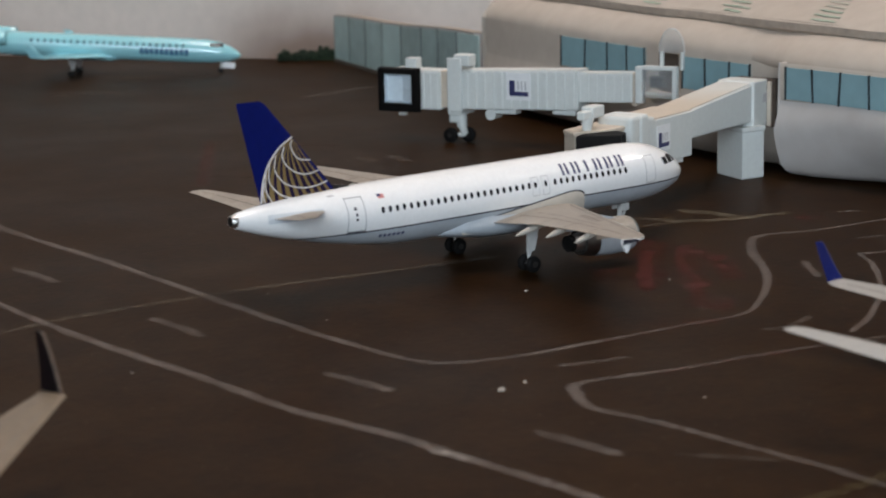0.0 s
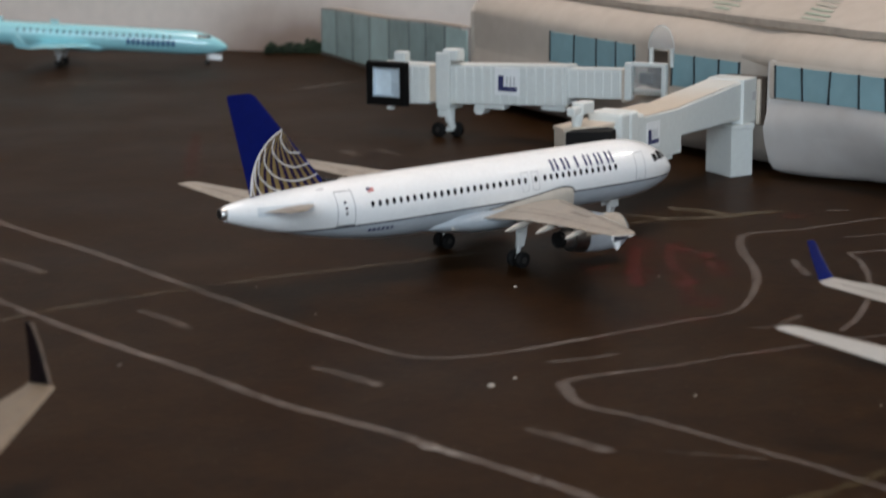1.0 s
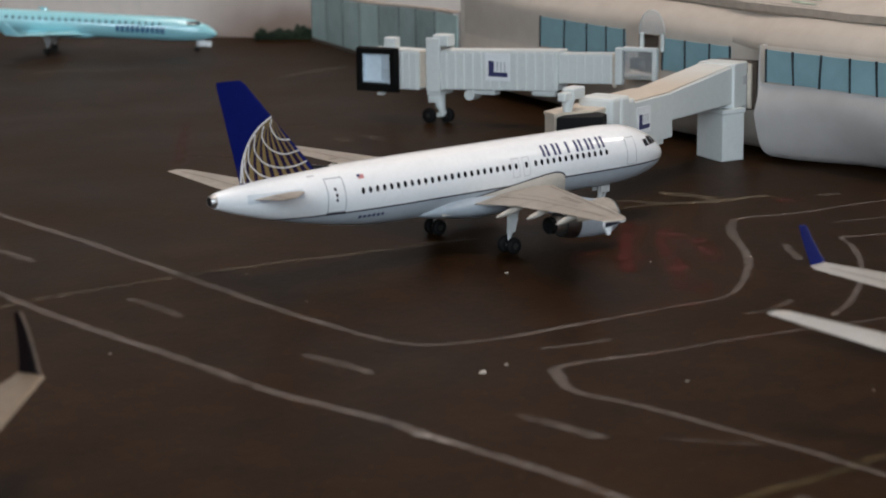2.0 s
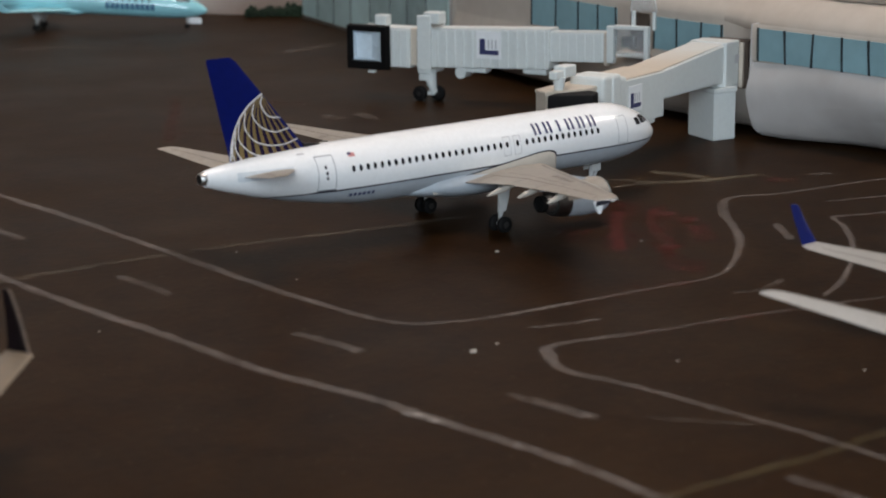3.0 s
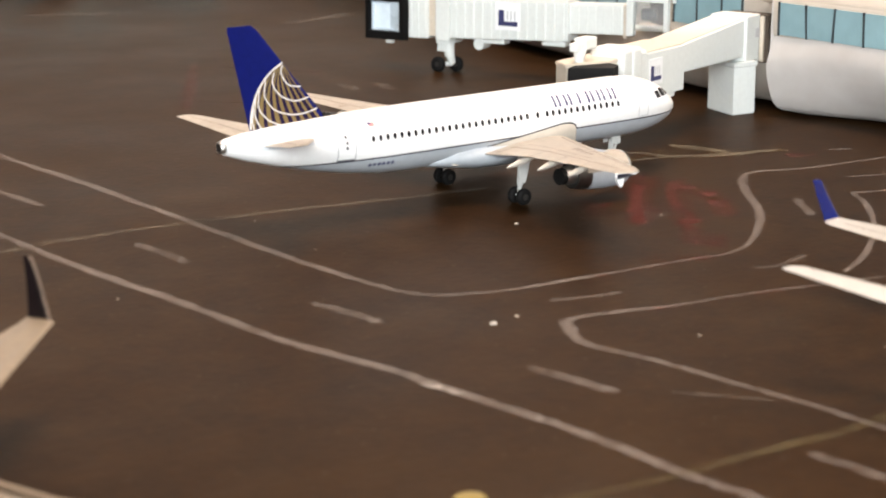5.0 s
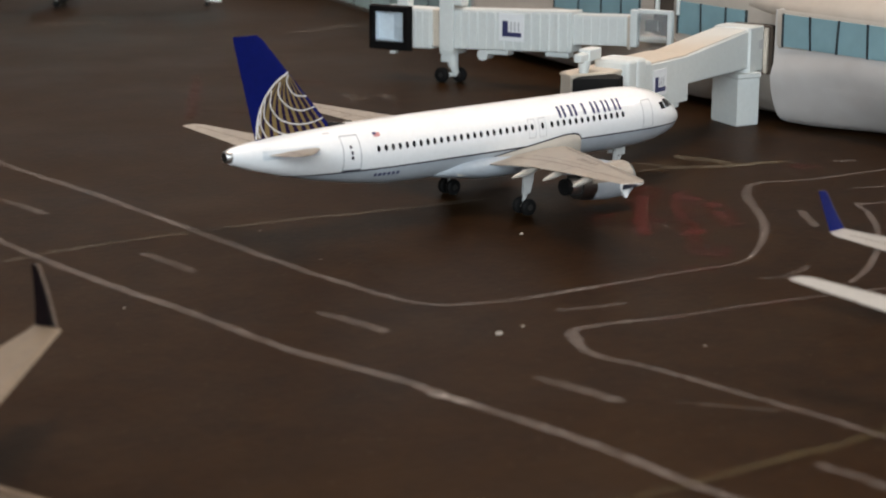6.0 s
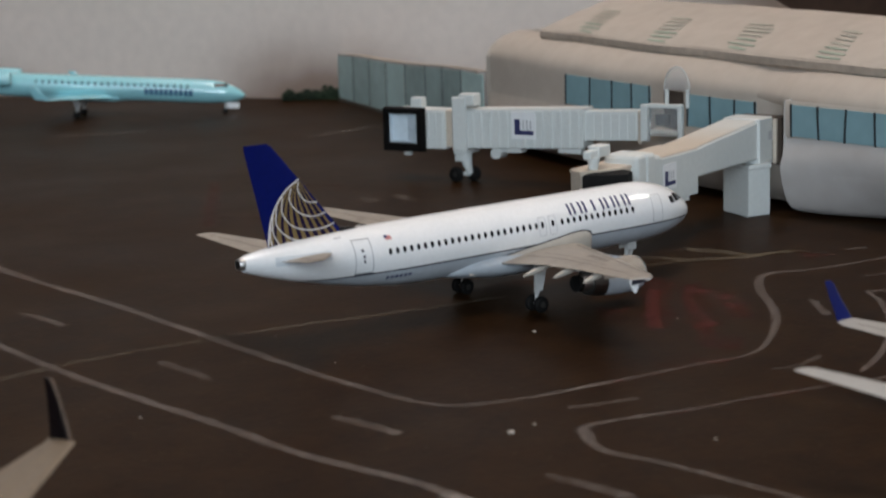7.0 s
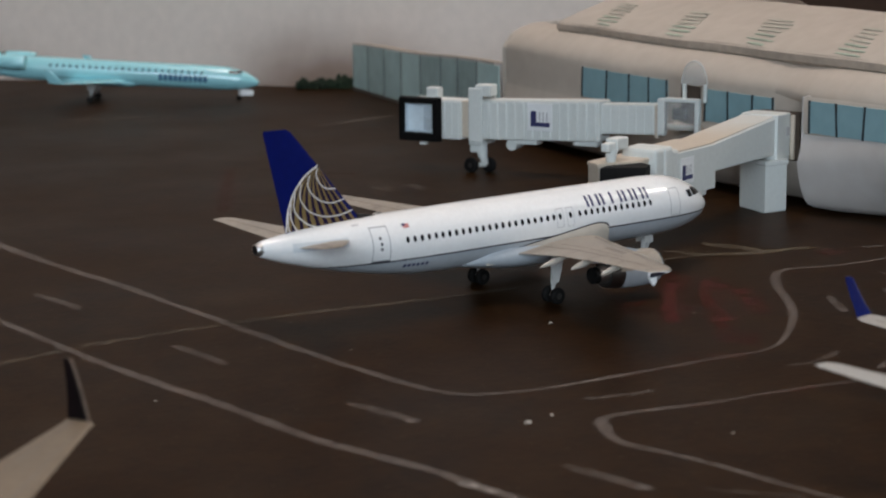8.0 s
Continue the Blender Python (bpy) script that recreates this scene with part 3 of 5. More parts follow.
# ---- terminal building of folded card ----
ROOFU = [(-70, 17.8), (-30, 18.2), (0, 18.6), (8.7, 19.1), (15, 20.3), (20, 21.1), (24, 21.8), (28, 22.5), (33, 23.3), (40, 24.5), (48, 26.2), (57, 28.5)]
BLOCK = [(-70, 17.8), (-30, 18.2), (8.7, 18.6)]
MAIN = [(8.7, 20.6), (15, 20.8), (20, 21.2), (24, 21.8), (28, 22.5), (33, 23.3), (40, 24.5), (48, 26.2), (57, 28.5)]
ROOF = [(-70, 17.8), (-30, 18.2), (0, 18.6), (4.5, 18.75), (8.6, 19.5), (11.5, 20.45), (13, 20.72), (15, 20.78), (20, 21.15), (24, 21.8), (28, 22.5), (33, 23.3), (40, 24.5), (48, 26.2), (57, 28.5)]


def facade_x(y, line):
    for (y0, x0), (y1, x1) in zip(line, line[1:]):
        if y <= y1:
            return x0 + (x1 - x0) * (y - y0) / (y1 - y0)
    return line[-1][1]


def facade_pt(y, back, z, line=MAIN):
    """A place on or behind one of the terminal's fronts: back along its normal, z up."""
    dx = (facade_x(y + 1.5, line) - facade_x(y - 1.5, line)) / 3
    n = Vector((1, -dx, 0)).normalized()
    return Vector((facade_x(y, line), y, 0)) + n * back + Vector((0, 0, z))


def sheet(bm, ys, profile, thick=0.35, jitter=0.12, line=MAIN, tuck=None):
    """A folded card sheet along the front; profile: back, z. It gets a thickness inward; tuck(y, z) draws it further back."""
    rows = []
    for y in ys:
        ring = []
        here = [(b + (tuck(y, z) if tuck else 0.0), z) for b, z in profile]
        for b, z in here:
            j = jitter * noise.noise(Vector((y * 0.16, z * 0.35, b * 0.2)))
            ring.append(facade_pt(y, b + j, z + 0.3 * j if z > 0.05 else z, line))
        inner = [facade_pt(y, b + thick, max(z - thick, 0.0), line) for b, z in reversed(here)]
        rows.append(ring + inner)
    return loft(bm, rows)


terminal = thing("terminal_building", 20, 20, 0, 0, "folded cream card terminal with teal window strips", "building")
T0 = Vector((20, 20, 0))


def tpart(name, bm, mat, parent=None, label="", smooth=0.0):
    for v in bm.verts:
        v.co -= T0
    return part(name, bm, mat, parent or terminal, label, smooth)


YU = [-70 + 2.46 * k for k in range(50)]
YS = [-70 + 2.54 * k for k in range(51)]
YM, YB = [8.7 + 1.05 * k for k in range(47)], [7.95 - 2.55 * k for k in range(31)]
LOW = [(3.4, 0.0), (3.3, 0.62), (1.05, 0.72), (0.55, 1.1), (0.12, 1.75), (-0.25, 2.6), (-0.45, 3.6), (-0.25, 4.6), (0.0, 5.5), (0.05, 5.75)]
BLOCK_END = 7.95
ROOF_EDGE = [(0.04, 9.4), (0.35, 9.9), (1.0, 10.55), (2.2, 11.2), (4.2, 11.6)]
tpart("main_wall", sheet(bmesh.new(), YM, LOW + [(0.02, 7.2), (0.0, 8.7), (0.02, 9.0)] + ROOF_EDGE, jitter=0.16), PAPER, None, "cream card wall bent over into its roof", 60)


def folded_under(y, z):
    """How far the white wall's foot is drawn in: more and more away from its free end."""
    k = min(max((6.2 - y) / 7.5, 0.0), 1.0)
    return 2.7 * k * k * (3 - 2 * k) * max(0.0, 1 - z / 4.6) ** 1.25 - 0.25 * k * max(0.0, 1 - abs(z - 5.2) / 1.2)


tpart("front_wall", sheet(bmesh.new(), YB, [(b, z * 6.45 / 5.75 - 0.28 * max(0.0, 1 - z / 2.0) * (z > 0)) for b, z in LOW], jitter=0.4, line=BLOCK, tuck=folded_under), PAPERWHITE, None, "bulging white card wall", 40)
tpart("window_wall", sheet(bmesh.new(), YB, [(0.1, 6.3), (0.0, 6.5), (0.0, 9.0), (0.1, 9.25)], jitter=0.05, line=BLOCK), PAPER, None, "cream card strip", 40)
tpart("block_end", loft(bmesh.new(), [[facade_pt(y, b, z, BLOCK) for b, z in ((3.4, 0), (3.2, 0.5), (0.7, 0.75), (0.3, 1.6), (-0.15, 2.8), (0.0, 6.0), (0.05, 9.2), (3.5, 9.4), (3.5, 0))] for y in (BLOCK_END + 0.02, BLOCK_END + 0.2)]), PAPERWHITE, None, "white card end")
tpart("lower_roof", sheet(bmesh.new(), [y for y in YS if y < 2] + [3 + k for k in range(11)], [(0.02, 8.9)] + ROOF_EDGE, jitter=0.12, line=ROOF), PAPER, None, "cream card roof", 60)
tpart("roof_step", sheet(bmesh.new(), YU, [(2.75, 11.3), (2.55, 11.45), (2.5, 12.0), (2.65, 12.2)], thick=0.3, jitter=0.3, line=ROOFU), RIM, None, "grey-brown card edge below the upper roof", 40)
UPPER = [(2.5, 12.05), (2.7, 12.22), (5.4, 13.22), (9.4, 14.52), (11.3, 15.0), (11.9, 14.9)]
tpart("upper_roof", sheet(bmesh.new(), YU, UPPER, jitter=0.45, line=ROOFU), PAPER, None, "cream card upper roof", 40)
tpart("end_wall", loft(bmesh.new(), [[facade_pt(y, b, z) for b, z in ((0.1, 0), (0.0, 9.2), (1.0, 10.45), (2.2, 11.1), (4.0, 11.5), (16, 11.5), (16, 0))] for y in (57.0, 57.6)]), PAPER, None, "cream card end wall")
tpart("upper_end_wall", loft(bmesh.new(), [[facade_pt(y, b, z) for b, z in ((2.7, 11.3), (2.7, 12.0), (5.4, 13.0), (9.4, 14.3), (11.5, 14.8), (11.5, 11.3))] for y in (50.2, 50.5)]), PAPER)


def pane_strip(y_edges, z0, z1, mat, parent, line):
    """Film panes edge to edge, with an inked mullion over each joint."""
    for a, b in zip(y_edges, y_edges[1:]):
        bm = bmesh.new()
        loft(bm, [[facade_pt(y, o, z, line) for y, z in ((a + 0.05, z0), (b - 0.05, z0), (b - 0.05, z1), (a + 0.05, z1))] for o in (-0.10, -0.02)])
        tpart("window_pane", bm, mat, parent)
    for y in (y_edges[0] + 0.12, *y_edges[1:-1], y_edges[-1] - 0.12):
        lean = 0.25 * noise.noise(Vector((y, 3, 0)))
        bm = bmesh.new()
        loft(bm, [[facade_pt(y - 0.075 + lean * k, o, z, line) for o in (-0.18, -0.05)] + [facade_pt(y + 0.075 + lean * k, o, z, line) for o in (-0.05, -0.18)] for k, z in ((-1, z0 - 0.05), (1, z1 + 0.05))])
        tpart("mullion", bm, MULLION, parent)


for edges, z0, z1, line in (([41.0, 36.7, 33.0, 29.9, 27.0], 5.95, 8.7, MAIN), ([21.6, 18.5, 15.5, 13.0], 5.8, 8.5, MAIN), ([7.35, 4.45, 1.7, -1.2, -3.75, -6.5, -9.3], 6.45, 8.95, BLOCK), ([-13, -16, -19, -22], 6.45, 8.95, BLOCK)):
    pane_strip(edges[::-1], z0, z1, TEAL, None, line)

# pencilled skylights on the upper roof
def roof_top(y, back):
    """A place just above the upper roof's uneven card."""
    for (b0, z0), (b1, z1) in zip(UPPER, UPPER[1:]):
        if back <= b1:
            t = (back - b0) / (b1 - b0)
            break
    j0, j1 = (0.45 * noise.noise(Vector((y * 0.16, z * 0.35, b * 0.2))) for b, z in ((b0, z0), (b1, z1)))
    return facade_pt(y, back + j0 + (j1 - j0) * t, z0 + (z1 - z0) * t + 0.3 * (j0 + (j1 - j0) * t) + 0.07, ROOFU)


for y0 in (42.6, 30.2, 18.6, 6.8, -5.5):
    for k in range(7):
        back, yc = 2.85 + 0.74 * k, y0 + 0.38 * k
        w = 1.55 + 0.7 * noise.noise(Vector((y0, k, 0)))
        slip = 0.25 * noise.noise(Vector((y0, k, 5)))
        deep = 0.2 + 0.1 * noise.noise(Vector((k, y0, 9)))
        bm = bmesh.new()
        low = [[roof_top(yc + w * f + slip, back + e + 0.06 * f) for f, e in ((-1, 0), (0, -0.04), (1, 0), (1, deep), (0, deep + 0.05), (-1, deep))]]
        loft(bm, low + [[p + Vector((0, 0, 0.03)) for p in low[0]]])
        tpart("skylight_bar", bm, PENCIL if k < 3 else PENCILPALE, None, "green pencilled skylight bar" if k == 0 else "")
# doorway behind the far bridge
tpart("doorway", loft(bmesh.new(), [[facade_pt(y, -0.12, z) for y, z in ((22.2, 0.4), (24.9, 0.4), (24.9, 8.6), (22.2, 8.6))], [facade_pt(y, -0.03, z) for y, z in ((22.2, 0.4), (24.9, 0.4), (24.9, 8.6), (22.2, 8.6))]]), DOORSHADE, None, "brown card doorway")

# ---- glazed annex beyond the terminal's end ----
annex = thing("glazed_annex", 35, 80, 0, 0, "long card annex glazed with grey-teal film", "building")
A0, A1 = Vector((28.6, 59.0, 0)), Vector((41.6, 103.2, 0))
AN = Vector((A1.y - A0.y, -(A1.x - A0.x), 0)).normalized()


def annex_pt(q, back, z):
    return A0.lerp(A1, q) + AN * back + Vector((0, 0, z)) - Vector((35, 80, 0))


def top_z(q):
    return 7.4 - 1.7 * q + 0.1 * math.sin(q * 9)


QS = [k / 14 for k in range(15)]
bm = bmesh.new()
loft(bm, [[annex_pt(q, 0, 0), annex_pt(q, 0, top_z(q)), annex_pt(q, 1.4, top_z(q) - 0.1), annex_pt(q, 1.4, 0)] for q in QS])
part("body", bm, PAPERWHITE, annex, "white card body")
bm = bmesh.new()
loft(bm, [[annex_pt(q, -0.06, top_z(q) + 0.01), annex_pt(q, 1.5, top_z(q) - 0.09), annex_pt(q, 1.5, top_z(q) + 0.03), annex_pt(q, -0.06, top_z(q) + 0.12)] for q in QS])
part("roof_edge", bm, RIM, annex, "thin grey-brown card edge")
# The shaded gap under the panes is laid on as a dark strip.
part("base_strip", loft(bmesh.new(), [[annex_pt(q, -0.2, 0.0), annex_pt(q, -0.02, 0.0), annex_pt(q, -0.02, 0.42 + 0.2 * (1 - q)), annex_pt(q, -0.2, 0.42 + 0.2 * (1 - q))] for q in QS]), DOORSHADE, annex, "dark strip standing for the shade along the foot")
edges = [-0.035, 0.10, 0.22, 0.33, 0.47, 0.61, 0.74, 0.87, 1.0]
for a, b in zip(edges, edges[1:]):
    bm = bmesh.new()
    loft(bm, [[annex_pt(a + 0.004, o, 0.25), annex_pt(b - 0.004, o, 0.25), annex_pt(b - 0.004, o, top_z(b) - 0.15), annex_pt(a + 0.004, o, top_z(a) - 0.15)] for o in (-0.15, -0.03)])
    part("window_pane", bm, TEALGREY, annex)
for q in edges[1:-1]:
    part("mullion", loft(bmesh.new(), [[annex_pt(q - 0.002, o, 0.2), annex_pt(q + 0.002, o, 0.2), annex_pt(q + 0.002, o, top_z(q) - 0.1), annex_pt(q - 0.002, o, top_z(q) - 0.1)] for o in (-0.2, -0.06)]), MULLIONPALE, annex)
# end face of the annex, glazed too
bm = bmesh.new()
loft(bm, [[annex_pt(1.0 + e, 0.2, 0.25), annex_pt(1.0 + e, 1.3, 0.25), annex_pt(1.0 + e, 1.3, top_z(1) - 0.2), annex_pt(1.0 + e, 0.2, top_z(1) - 0.1)] for e in (0.001, 0.004)])
part("window_pane", bm, TEALGREY, annex)

# ---- flocked hedge strip and the brown mound at the wall's foot ----
def hedge(name, p, q, width, height, label):
    p, q = Vector(p), Vector(q)
    ob = thing(name, (p.x + q.x) / 2, (p.y + q.y) / 2, 0, math.degrees(math.atan2(q.y - p.y, q.x - p.x)), label, "hedge")
    bm, half = bmesh.new(), (q - p).length / 2
    rnd = random.Random(4)
    for k in range(650):
        x, y = rnd.uniform(-half, half), rnd.uniform(-width / 2, width / 2)
        r = rnd.uniform(0.14, 0.32)
        h = height * (0.45 + 0.3 * (x / half + 1) * 0.5 + 0.5 * noise.noise(Vector((x * 0.7, y, 3))))
        c = bmesh.ops.create_icosphere(bm, subdivisions=1, radius=r)["verts"]
        bmesh.ops.translate(bm, vec=(x, y, max(r * 0.5, h * rnd.random())), verts=c)
    part("foliage", bm, HEDGE, ob, "clumped dark green flock")
    return ob


hedge("hedge_strip", (36.9, 109.0, 0), (45.6, 103.2, 0), 1.8, 2.0, "dark green flock hedge at the foot of the wall")

# ---- aircraft ----
class Hull:
    """A fuselage described by sections: distance from the nose, half width, half height, height of its middle."""

    def __init__(self, sections, origin):
        self.rows, self.origin = sections, origin

    def at(self, s):
        r = self.rows
        for a, b in zip(r, r[1:]):
            if s <= b[0]:
                t = (s - a[0]) / (b[0] - a[0])
                return [p + (q - p) * t for p, q in zip(a[1:], b[1:])]
        return r[-1][1:]

    def side(self, s, z, right=True, off=0.02):
        """A place on the skin at that height."""
        hw, hh, zc = self.at(s)
        k = max(-0.98, min(0.98, (z - zc) / hh))
        y = hw * math.sqrt(1 - k * k)
        n = Vector((0, y / hw**2, (z - zc) / hh**2)).normalized() * off
        return Vector((self.origin - s, -(y + n.y) if right else y + n.y, z + n.z))

    def mesh(self, n=40):
        fine = []
        for a, b in zip(self.rows, self.rows[1:]):
            m = max(1, int((b[0] - a[0]) / 0.8))
            for k in range(m):
                fine.append(a[0] + (b[0] - a[0]) * k / m)
        fine.append(self.rows[-1][0])
        rings = []
        for s in fine:
            hw, hh, zc = self.at(s)
            rings.append(ring_x(self.origin - s, 0, zc, hw, hh, n))
        return loft(bmesh.new(), rings)

    def patch(self, s0, s1, z0, z1, right=True, off=0.02, ns=2, nz=2, lean=0.0):
        """A printed patch on the skin."""
        bm = bmesh.new()
        grid = [[bm.verts.new(self.side(s0 + (s1 - s0) * i / ns + lean * j / nz, z0 + (z1 - z0) * j / nz, right, off)) for j in range(nz + 1)] for i in range(ns + 1)]
        for i in range(ns):
            for j in range(nz):
                bm.faces.new((grid[i][j], grid[i + 1][j], grid[i + 1][j + 1], grid[i][j + 1]))
        return bm

    def outline(self, s0, s1, z0, z1, w, right=True):
        """A printed door outline."""
        bm = bmesh.new()
        for a, b, c, d in ((s0, s0 + w, z0, z1), (s1 - w, s1, z0, z1), (s0, s1, z0, z0 + w), (s0, s1, z1 - w, z1)):
            other = self.patch(a, b, c, d, right, 0.025, 2, 6)
            me = bpy.data.meshes.new("tmp")
            other.to_mesh(me)
            other.free()
            bm.from_mesh(me)
            bpy.data.meshes.remove(me)
        return bm


def clipped(bm, z_low, z_high, tilt=0.0, x0=0.0):
    """Keeps the part of a mesh between two heights; tilt lets the cuts rise along x."""
    n = Vector((-tilt, 0, 1)).normalized()
    for z, outer in ((z_low, False), (z_high, True)):
        if z is not None:
            bmesh.ops.bisect_plane(bm, geom=bm.verts[:] + bm.edges[:] + bm.faces[:], plane_co=(x0, 0, z), plane_no=n, clear_outer=outer, clear_inner=not outer)
    return bm


def gear_leg(parent, x, y, z_top, r, w, spread, door=True, name="main_gear", lift=0.0):
    """A leg with twin wheels, their hubs and a door plate."""
    hz = r + lift
    bm = bmesh.new()
    tube(bm, (x + 0.1, y, z_top), (x, y, hz + 0.75), 0.2, 0.17)
    tube(bm, (x, y, hz + 0.8), (x, y, hz), 0.12, 0.12)
    tube(bm, (x, y - spread - w * 0.3, hz), (x, y + spread + w * 0.3, hz), 0.12)
    tube(bm, (x + 0.9, y, z_top), (x + 0.05, y, hz + 0.5), 0.09)
    leg = part(name, bm, GEAR, parent, "grey metal leg", 40)
    if door:
        side = -1 if y < 0 else 1
        bm = bmesh.new()
        loft(bm, [[(x + a, yy, zz) for a, zz in ((-0.5, z_top - 0.05), (0.46, z_top - 0.05), (0.46, z_top - 0.75), (0.2, r + 0.85), (-0.26, r + 0.85), (-0.4, z_top - 0.6))] for yy in (y + side * 0.25, y + side * 0.34)])
        part("gear_door", bm, GEAR, leg, "pale gear door")
    for k in (-1, 1):
        part("tyre", wheel_mesh(bmesh.new(), x, y + k * spread, hz, r, w), TYRE, leg, "black tyre", 50)
        bm = bmesh.new()
        tube(bm, (x, y + k * (spread + w * 0.35), hz), (x, y + k * (spread + w * 0.52), hz), r * 0.5, r * 0.36, 16)
        part("hub", bm, DARKMETAL, leg)
    return leg


def engine(parent, x_in, x_out, y, z, r, body, name="engine", lip=None):
    """A nacelle with a chrome lip, a dark inlet, a core nozzle and a pylon stub."""
    L = x_in - x_out
    prof = [(0.0, 0.80), (0.012, 0.9), (0.05, 0.97), (0.2, 1.03), (0.45, 1.03), (0.75, 0.93), (1.0, 0.74)]
    n = 28
    rings = [ring_x(x_in - L * t, y, z, r * q, r * q, n) for t, q in prof]
    rings += [ring_x(x_out + 0.02, y, z, r * 0.66, r * 0.66, n), ring_x(x_out + L * 0.3, y, z, r * 0.6, r * 0.6, n)]
    eng = part(name, loft(bmesh.new(), rings), body, parent, "", 50)
    part("inlet_lip", loft(bmesh.new(), [ring_x(x_in + 0.03 - L * t, y, z, r * q, r * q, n) for t, q in ((0.06, 0.99), (0.02, 0.95), (0.0, 0.86), (0.03, 0.80))], False), lip or CHROME, eng, "" if lip else "polished inlet lip", 60)
    part("inlet", loft(bmesh.new(), [ring_x(x_in - 0.12, y, z, r * 0.78, r * 0.78, n), ring_x(x_in - 0.3, y, z, r * 0.78, r * 0.78, n)]), DARKMETAL, eng)
    part("exhaust_ring", loft(bmesh.new(), [ring_x(x_out + L * 0.22, y, z, r * 0.925, r * 0.925, n), ring_x(x_out + L * 0.1, y, z, r * 0.85, r * 0.85, n), ring_x(x_out - 0.02, y, z, r * 0.765, r * 0.765, n), ring_x(x_out - 0.05, y, z, r * 0.68, r * 0.68, n), ring_x(x_out + L * 0.04, y, z, r * 0.5, r * 0.5, n)], False), BURNT, eng, "dull metal exhaust ring", 60)
    part("core_nozzle", loft(bmesh.new(), [ring_x(x_out + L * 0.2, y, z, r * 0.56, r * 0.56, n), ring_x(x_out - L * 0.06, y, z, r * 0.52, r * 0.52, n), ring_x(x_out - L * 0.2, y, z, r * 0.43, r * 0.43, n)]), NOZZLE, eng, "bright metal nozzle", 40)
    part("core_exit", loft(bmesh.new(), [ring_x(x_out - L * 0.15, y, z, r * 0.47, r * 0.47, n), ring_x(x_out - L * 0.235, y, z, r * 0.45, r * 0.45, n), ring_x(x_out - L * 0.235, y, z, r * 0.36, r * 0.36, n), ring_x(x_out - L * 0.226, y, z, r * 0.34, r * 0.34, n)]), TYRE, eng, "black exhaust opening", 40)
    return eng


def canoe(parent, x0, x1, y, z0, z1, mat=None):
    """A flap track fairing."""
    bm, n = bmesh.new(), 10
    rings = []
    for t, q in ((0, 0.06), (0.15, 0.7), (0.4, 1), (0.7, 0.85), (0.92, 0.45), (1, 0.08)):
        rings.append([(x0 + (x1 - x0) * t, y + 0.18 * q * math.sin(2 * math.pi * k / n), z0 + (z1 - z0) * t + 0.22 * q * math.cos(2 * math.pi * k / n)) for k in range(n)])
    return part("flap_fairing", loft(bm, rings), mat or WINGGREY, parent, "", 60)


FOIL_TOP = [(0, 0.0), (0.03, 0.3), (0.12, 0.46), (0.35, 0.52), (0.6, 0.4), (0.85, 0.17), (1, 0.03)]


def wing_top(stations, y, c, off=0.02):
    """A place on a wing's upper skin: y out along the span, c of the chord back."""
    for a, b in zip(stations, stations[1:]):
        if abs(y) <= abs(b[0]) or b is stations[-1]:
            t = (abs(y) - abs(a[0])) / (abs(b[0]) - abs(a[0]))
            le, te, z, th = (p + (q - p) * t for p, q in zip(a[1:], b[1:]))
            break
    for (p, u), (q, v) in zip(FOIL_TOP, FOIL_TOP[1:]):
        if c <= q:
            h = u + (v - u) * (c - p) / (q - p)
            break
    return Vector((le + (te - le) * c, y, z + th * h + off))


def wing_line(name, stations, side, path, width, mat, parent, off=0.02, label=""):
    """A printed line on a wing's top. path: y, c; width in chord fractions."""
    bm, rows = bmesh.new(), []
    for (y0, c0), (y1, c1) in zip(path, path[1:]):
        for k in range(9):
            t = k / 8
            y, c = y0 + (y1 - y0) * t, c0 + (c1 - c0) * t
            if abs(y1 - y0) > 0.3:
                ends = ((y, c - width / 2), (y, c + width / 2))
            else:
                ends = ((y - 0.04, c), (y + 0.04, c))
            rows.append([bm.verts.new(wing_top(stations, side * p, max(0.0, min(1.0, q)), off)) for p, q in ends])
    for r, s in zip(rows, rows[1:]):
        bm.faces.new((r[0], r[1], s[1], s[0]))
    return part(name, bm, mat, parent, label)


# the large white jet at the gate
jet = thing("model_airliner", -17.7, 0, 0, 0, "white and grey model airliner with a navy and gold tail", "model aircraft")
O = 17.7
hull = Hull([(0.38, 0.03, 0.03, 4.06), (0.48, 0.32, 0.30, 4.06), (0.75, 0.64, 0.60, 4.08), (1.3, 1.05, 1.00, 4.15), (2.1, 1.42, 1.40, 4.25), (3.2, 1.72, 1.76, 4.36), (4.6, 1.91, 2.00, 4.44), (6.2, 1.975, 2.07, 4.46),
             (23.5, 1.975, 2.07, 4.46), (26.0, 1.95, 2.00, 4.51), (28.5, 1.84, 1.82, 4.66), (31.0, 1.56, 1.54, 4.86), (33.5, 1.16, 1.18, 5.09), (35.3, 0.80, 0.82, 5.25), (36.4, 0.53, 0.54, 5.36), (36.65, 0.46, 0.46, 5.38)], O)
CUT = 3.82
body = part("fuselage", clipped(hull.mesh(), CUT + 0.05, None), WHITE, jet, "glossy white upper fuselage", 40)
part("belly", clipped(hull.mesh(), None, CUT - 0.05), GREY, jet, "grey painted belly", 40)
part("cheat_line", clipped(hull.mesh(), CUT - 0.05, CUT + 0.05), DARKLINE, jet, "thin dark line along the hull", 40)
